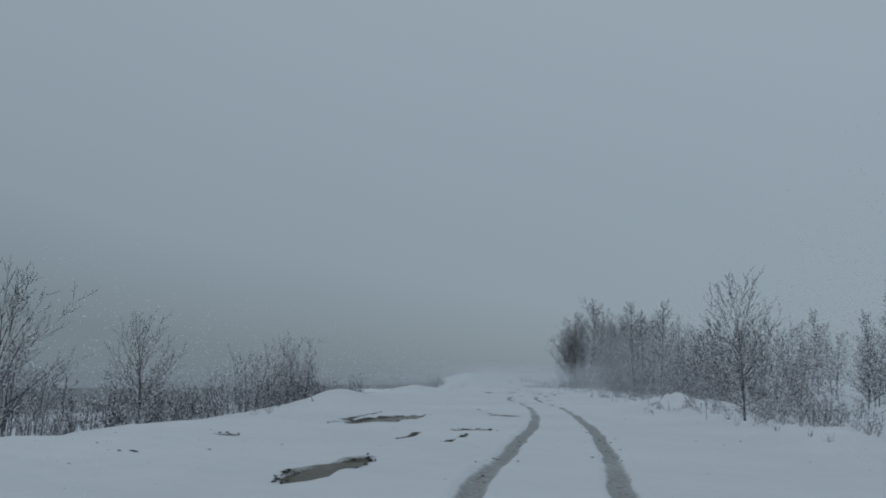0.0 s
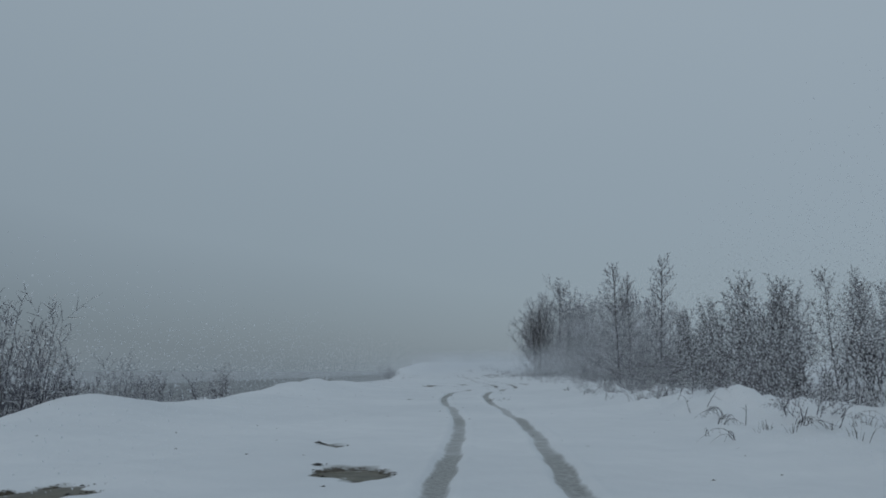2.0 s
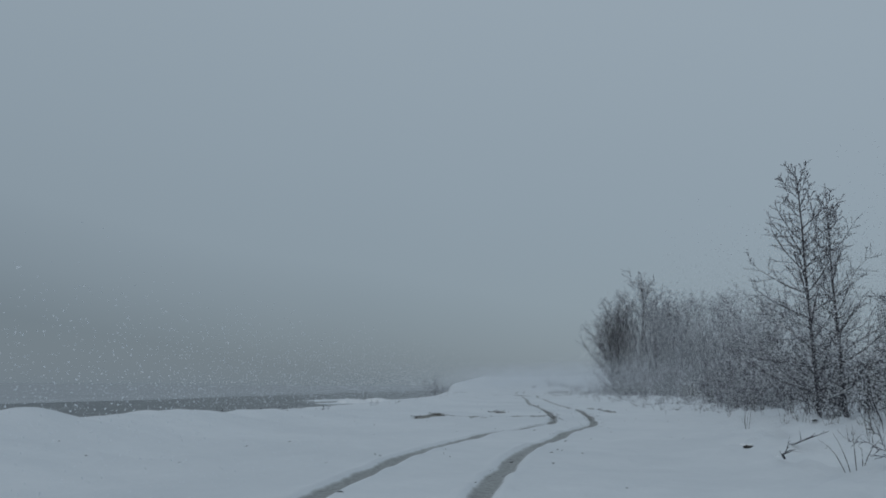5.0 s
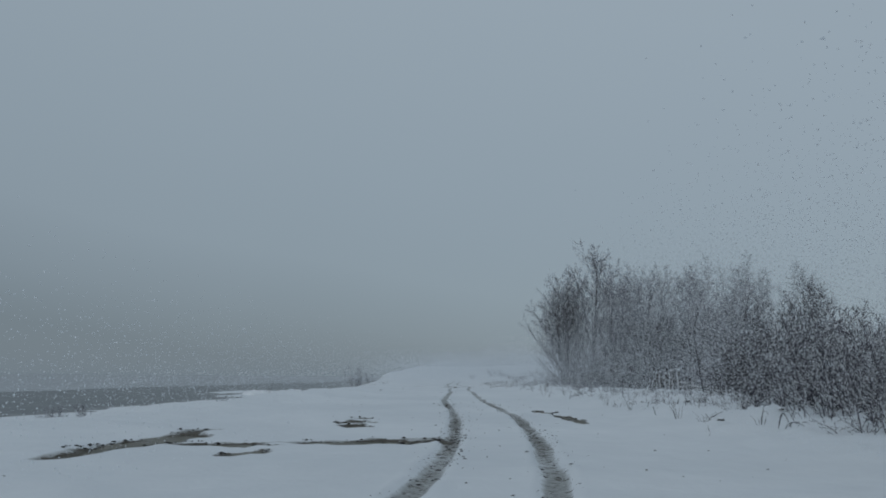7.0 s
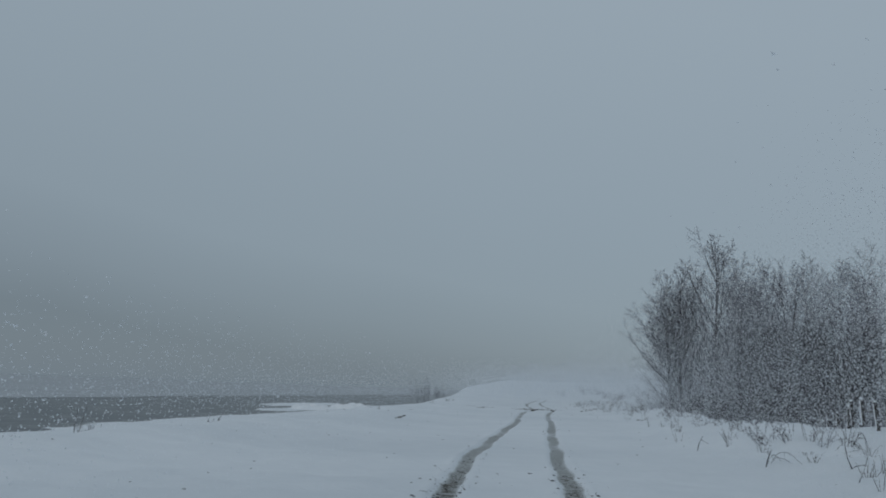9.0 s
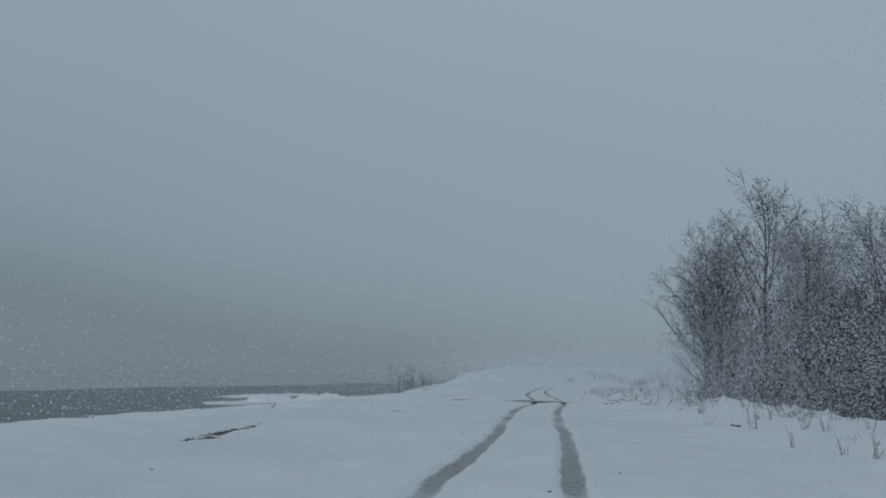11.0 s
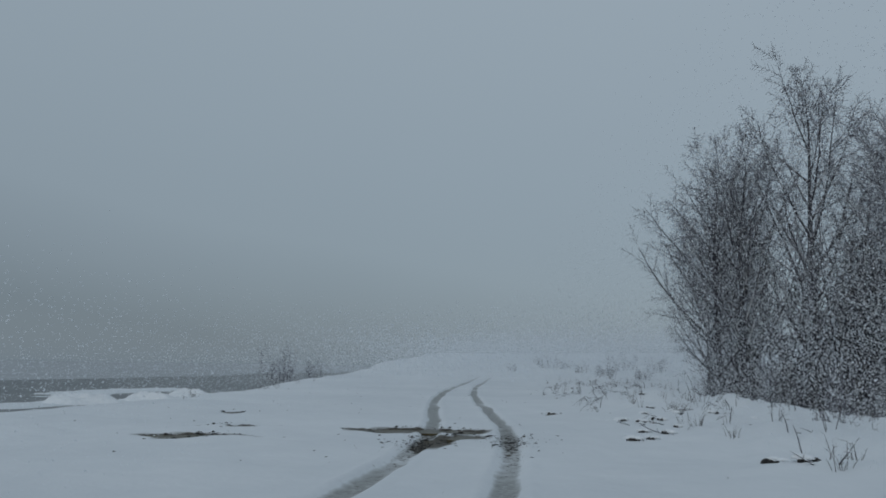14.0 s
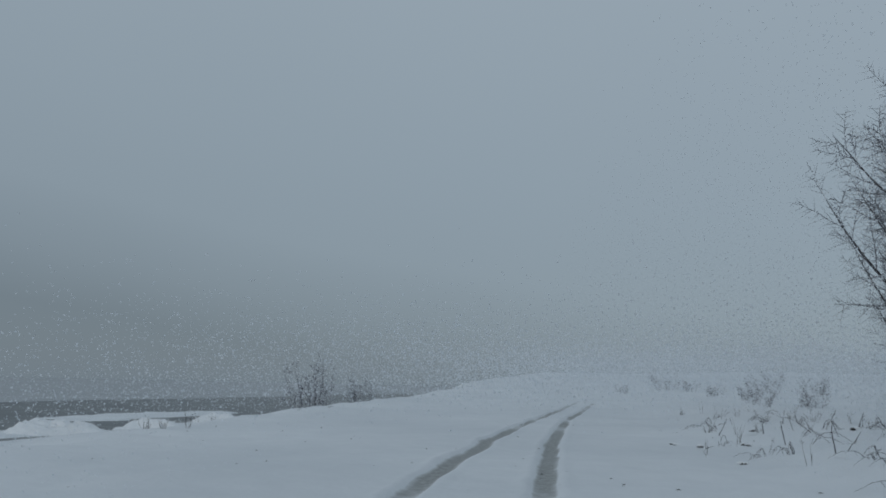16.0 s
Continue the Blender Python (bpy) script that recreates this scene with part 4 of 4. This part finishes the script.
def post_mesh(rnd, height, width):
    """A rough upright stake with a chamfered head."""
    bm = bmesh.new()
    bmesh.ops.create_cube(bm, size=1.0, matrix=Matrix.Translation((0, 0, height / 2 - 0.15)) @ Matrix.Diagonal((width, width * 0.8, height, 1)))
    for v in bm.verts:
        v.co.x += rnd.uniform(-0.008, 0.008)
        v.co.z += rnd.uniform(-0.03, 0.03)
    bmesh.ops.bevel(bm, geom=bm.edges[:], offset=width * 0.12, segments=1, affect="EDGES")
    me = bpy.data.meshes.new("post")
    bm.to_mesh(me)
    bm.free()
    me.materials.append(STAKE)
    return me


def snow_cap(parent, x, y, z, size, rnd):
    t = Tubes()
    t.lump(Vector((0, 0, 0)), size, size * 0.85, size * 0.75, rnd)
    me = t.mesh("snow_cap", CLUMP)
    ob = child("snow_cap", me, parent, "small cap of white snow")
    ob.location = (x, y, z)
    return ob


def snow_strip(parent, base, axis, length, width, thick, face, rnd, steps=6):
    """Wind-packed snow along one face of a stake or on top of a bar, ragged and thinning at its ends."""
    axis, face = Vector(axis).normalized(), Vector(face).normalized()
    across = axis.cross(face).normalized()
    verts, faces = [], []
    for i in range(steps + 1):
        p = Vector(base) + axis * (length * i / steps)
        swell = 0.45 + 0.55 * math.sin(math.pi * min(1, 0.12 + i / steps * 0.8)) * rnd.uniform(0.7, 1.1)
        for u, d in ((-0.5, -0.01), (-0.4, 0.7), (0.0, 1.0), (0.4, 0.7), (0.5, -0.01)):
            verts.append(p + across * (u * width * rnd.uniform(0.8, 1.1)) + face * (d * thick * swell))
    for i in range(steps):
        faces += [(5 * i + j, 5 * i + j + 1, 5 * i + j + 6, 5 * i + j + 5) for j in range(4)]
        faces.append((5 * i + 4, 5 * i, 5 * i + 5, 5 * i + 9))
    faces += [(4, 3, 2, 1, 0), tuple(5 * steps + j for j in range(5))]
    me = bpy.data.meshes.new("snow_crust")
    me.from_pydata(verts, [], faces)
    me.materials.append(CLUMP)
    return child("snow_crust", me, parent, "crust of wind-packed white snow")


def build_fence():
    """A run of old stakes plastered with snow on the windward side, with a sagging rail and a broken end frame."""
    rnd = random.Random(5)
    root = new("fence")
    root.location = (11.6, 135.2, ground_z(11.6, 135.2))
    tops = []
    for k in range(10):
        y = k * 1.9
        x = 0.025 * y + rnd.uniform(-0.12, 0.12)
        h, w = (1.72, 0.18) if k == 0 else (rnd.uniform(1.35, 1.65), rnd.uniform(0.12, 0.17))
        z = ground_z(root.location.x + x, root.location.y + y) - root.location.z
        post = child("post", post_mesh(rnd, h, w), root)
        post.matrix_basis = pose(x, y, z, rnd.uniform(-5, 5), rnd.uniform(-5, 5), rnd.uniform(-12, 12))
        snow_cap(post, 0, 0, h - 0.15 + 0.02, w * 0.8, rnd)
        snow_strip(post, (-0.5 * w, -0.05 * w, 0.1), (0, 0, 1), h - 0.3, w * 0.75, 0.03, (-1, 0, 0), rnd)
        tops.append(Vector((x, y, z + 0.8)))
    for a, b in zip(tops[:-1], tops[1:]):
        rail = Tubes()
        mid = a.lerp(b, 0.5) - Vector((0, 0, rnd.uniform(0.02, 0.07)))
        rail.tube([a, mid, b], [0.03, 0.028, 0.03], 6)
        child("rail", rail.mesh("rail", WOOD), root)
    for dx, low, high in ((0.3, 0.1, 1.2), (0.54, 0.0, 1.1)):
        stub = child("post", post_mesh(rnd, high - low + 0.15, 0.1), root)
        stub.matrix_basis = pose(dx, -0.05, low, 4, 7, 10)
        snow_cap(stub, 0, 0, high - low + 0.02, 0.07, rnd)
    for high, reach in ((0.74, 0.85), (0.46, 0.75)):
        bar = Tubes()
        a, b = Vector((-0.14, -0.16, high)), Vector((reach - 0.1, -0.2, high - 0.06))
        bar.tube([a, a.lerp(b, 0.5), b], [0.055, 0.06, 0.05], 6)
        ob = child("crossbar", bar.mesh("crossbar", STAKE), root)
        snow_strip(ob, a + Vector((0, 0, 0.03)), b - a, (b - a).length, 0.13, 0.06, (0, 0, 1), rnd)
    return tagged(root, "old weathered wooden stake fence plastered with snow", "fence")


def fallen_rail(x, y, lift, run, radius, rnd):
    """A broken rail or branch lying aslant with snow along its back."""
    ob_z = ground_z(x, y)
    end = Vector((run[0], run[1], ground_z(x + run[0], y + run[1]) - ob_z + radius * 0.5))
    a = Vector((0, 0, lift))
    t = Tubes()
    t.tube([a, a.lerp(end, 0.35) + Vector((0, 0, 0.03)), a.lerp(end, 0.7), end], [radius, radius * 0.95, radius * 0.85, radius * 0.6], 6)
    ob = new("fallen_rail", t.mesh("fallen_rail", CLOD))
    ob.location = (x, y, ob_z)
    snow_strip(ob, a + Vector((0, 0, radius * 0.7)), end - a, (end - a).length * 0.95, radius * 1.6, radius * 0.7, (0, 0, 1), rnd)
    return tagged(ob, "broken fence rail lying aslant under a strip of snow", "rail", "broken rails by the fence")


def build_broken_rails():
    rnd = random.Random(17)
    for x, y, lift, run, radius in ((12.1, 134.8, 0.42, (1.7, -2.6), 0.075), (12.3, 135.0, 0.5, (1.9, -1.2), 0.055), (12.9, 133.6, 0.3, (1.6, -1.9), 0.05),
                                    (12.0, 134.4, 0.3, (0.8, -2.3), 0.055), (12.6, 136.0, 0.85, (1.6, -0.5), 0.04)):
        fallen_rail(x, y, lift, run, radius, rnd)


def build_sapling():
    """A dead sapling with a few side twigs, by the verge."""
    rnd = random.Random(31)
    x, y = 5.75, 117.0
    root = new("sapling")
    root.location = (x, y, ground_z(x, y))
    t = Tubes()
    t.tube([Vector((0.01 * math.sin(k * 1.7), 0, 0.16 * k - 0.08)) for k in range(7)], [0.022, 0.021, 0.02, 0.018, 0.016, 0.013, 0.009], 6)
    child("stem", t.mesh("stem", BARK), root)
    for k in range(7):
        w = rnd.uniform(0, 6.28)
        a = Vector((0, 0, rnd.uniform(0.12, 0.75)))
        b = a + Vector((math.cos(w), math.sin(w), rnd.uniform(-0.1, 0.5))) * rnd.uniform(0.18, 0.42)
        twig = Tubes()
        twig.tube([a, a.lerp(b, 0.5) + Vector((0, 0, 0.02)), b], [0.009, 0.007, 0.004], 4)
        child("twig", twig.mesh("twig", STEM), root)
    return tagged(root, "dead bare sapling sticking out of the snow", "sapling")


build_broken_rails()
build_sapling()
build_fence()


def build_pole():
    t = Tubes()
    pts = [Vector((0.30 * k / 6 + 0.02 * math.sin(k * 2.1), 0, 3.5 * k / 6 - 0.15)) for k in range(7)]
    t.tube(pts, [0.07, 0.066, 0.062, 0.058, 0.052, 0.046, 0.04], 7)
    ob = new("pole", t.mesh("pole", BARK))
    ob.matrix_basis = pose(12.3, 131.2, ground_z(12.3, 131.2), 0, -13, 0)
    return tagged(ob, "thin leaning wooden pole beside the old fence", "pole")


build_pole()


def build_clods():
    """Bits of wet earth thrown up beside the ruts."""
    rnd, t = random.Random(9), Tubes()
    for y0, reach, count in ((97, 16, 900), (113.5, 6, 420), (167.2, 2.2, 900), (18, 10, 90), (62, 12, 90), (110, 60, 160)):
        for _ in range(count):
            y = y0 + rnd.gauss(0, reach * 0.5)
            side = TRACK_L if rnd.random() < 0.55 else TRACK_R
            x = float(track_x(np.array([y]), side)[0]) + rnd.gauss(0, 0.15 if rnd.random() < 0.8 else 0.5)
            r = 0.005 + 0.024 * rnd.random() ** 3
            t.lump(Vector((x, y, ground_z(x, y) + r * 0.1)), r * rnd.uniform(0.7, 2.0), r * rnd.uniform(0.6, 1.6), r * 0.5, rnd)
    # Rim clods: exposed earth, also drawing the shadow line of the snow lips.
    for cx, cy, rx, ry, turn, depth, water, _ in HOLLOWS:
        c, s = math.cos(radians(turn)), math.sin(radians(turn))
        for _ in range(int(45 * (rx + ry)) if depth > 0.075 else int(24 * (rx + ry))):
            w, k = rnd.uniform(0, 6.283), rnd.gauss(1.0, 0.12)
            if math.sin(1.7 * w + 5 * cx + cy) < -0.2:
                continue
            a, b = rx * k * math.cos(w), ry * k * math.sin(w)
            x, y, r = cx + a * c - b * s, cy + a * s + b * c, 0.008 + 0.034 * rnd.random() ** 2
            t.lump(Vector((x, y, ground_z(x, y) + 0.01)), r * rnd.uniform(0.8, 2.2), r * rnd.uniform(0.6, 1.6), r * 0.55, rnd)
    return tagged(new("mud_clods", t.mesh("mud_clods", CLOD)), "scattered dark clods of wet earth by ruts and puddles", "earth", kind="stuff")


build_clods()


def build_litter():
    """Dry leaves and bark bits lying on the snow."""
    rnd, t = random.Random(10), Tubes()
    for _ in range(420):
        y = rnd.uniform(8, 200)
        u = rnd.uniform(-9, 6)
        x = beside(y, u)
        r = rnd.uniform(0.008, 0.024)
        t.lump(Vector((x, y, ground_z(x, y) + 0.006)), r * 1.6, r, r * 0.4, rnd)
    return tagged(new("leaf_litter", t.mesh("leaf_litter", CLOD)), "scattered dark leaves and bark bits on the snow", "litter", kind="stuff")


build_litter()


def build_snowfall():
    """Falling snow: fine flakes by the track, larger clumps and fewer of them farther out, equally dense to look through."""
    rng = np.random.RandomState(21)
    thick, per = 0.0045, 1080.0
    wide = math.sqrt(thick / (per * 0.65))
    line_y = [-10, 13, 29, 45, 60, 78, 90, 101, 127, 142, 158, 172, 192]
    line_x = [0.15, 0.32, 1.0, 1.02, 1.0, 1.16, 1.38, 0.57, -1.62, -3.04, -3.42, -4.6, -8.0]
    batches = []

    def fan(near, far, rate, width, y0=-4.0, y1=192.0):
        """Flakes round the track's line, thinning with the square of the distance from it and towards the open sky overhead."""
        n = int(rate * (y1 - y0) * radians(212) * math.log(far / near))
        y, off, turn = rng.uniform(y0, y1, n), near * (far / near) ** rng.uniform(0, 1, n), rng.uniform(-16, 196, n)
        rise = off * np.sin(np.radians(turn))
        top = np.interp(y, [115, 145], [17, 46])
        stay = rng.uniform(0, 1, n) < (1 - smooth(0, 32, turn - top) + 0.25 * smooth(160, 180, turn)) * (1 - smooth(1.3, 4.2, rise))
        x = np.interp(y, line_y, line_x) + off * np.cos(np.radians(turn))
        batches.append((np.stack([x, y, 1.3 + rise], -1)[stay], (width * off)[stay]))

    def slab(x0, x1, y0, y1, high, size, share=1.0, above=0.1):
        """Flakes of one size strewn evenly through a block of air that stands on the ground."""
        n = int(share * thick / (0.65 * size * size) * (x1 - x0) * (y1 - y0) * high)
        x, y = rng.uniform(x0, x1, n) + rng.normal(0, 1.6, n), rng.uniform(y0, y1, n) + rng.normal(0, 3, n)
        z = np.where(x > -38, land(x, y)[0], RIVER_Z) + high * 0.62 * (rng.uniform(0, 1, n) + rng.uniform(0, 1, n) ** 2) + above
        batches.append((np.stack([x, y, z], -1), np.full(n, size)))

    fan(1.2, 18, per, wide)
    fan(2.0, 16, 6.0, 0.005)
    slab(19, 34, 0, 200, 7, 0.045, 0.7)
    slab(6, 18, 90, 130, 4, 0.035, 0.6, 4.0)
    slab(9, 19, 130, 192, 9, 0.024, 0.4, 4.0)
    slab(-75, -18, 0, 200, 4, 0.040, 0.05)
    slab(-75, -22, 192, 330, 5, 0.045, 0.1)
    slab(-22, 2, 192, 214, 4, 0.035, 1.3)
    slab(2, 10, 192, 214, 4, 0.035, 1.2)
    slab(10, 36, 192, 214, 16, 0.040, 0.9)
    slab(-22, 40, 214, 330, 5, 0.065, 2.0)
    p, size = (np.concatenate([b[i] for b in batches]) for i in range(2))
    keep = (p[:, 2] > np.where(p[:, 0] > -12, 0.05, RIVER_Z)) & (p[:, 2] < 19)
    p, size = p[keep], size[keep]
    n = len(p)
    size = size * (0.75 + 0.5 * rng.uniform(0, 1, n))
    a, b = rng.normal(0, 1, (2, n, 3))
    a /= np.linalg.norm(a, axis=1)[:, None]
    b = np.cross(a, b)
    b /= np.linalg.norm(b, axis=1)[:, None]
    a, b = a * size[:, None], b * size[:, None]
    verts = np.stack([p + a, p - 0.5 * a + 0.87 * b, p - 0.5 * a - 0.87 * b], 1).astype(np.float32)
    me = bpy.data.meshes.new("falling_snow")
    me.vertices.add(n * 3)
    me.vertices.foreach_set("co", verts.ravel())
    me.loops.add(n * 3)
    me.loops.foreach_set("vertex_index", np.arange(n * 3, dtype=np.int32))
    me.polygons.add(n)
    me.polygons.foreach_set("loop_start", np.arange(0, n * 3, 3, dtype=np.int32))
    me.materials.append(FLAKE)
    me.update()
    return tagged(new("falling_snow", me), "white snowflakes falling through the air", "snow", kind="stuff")


build_snowfall()
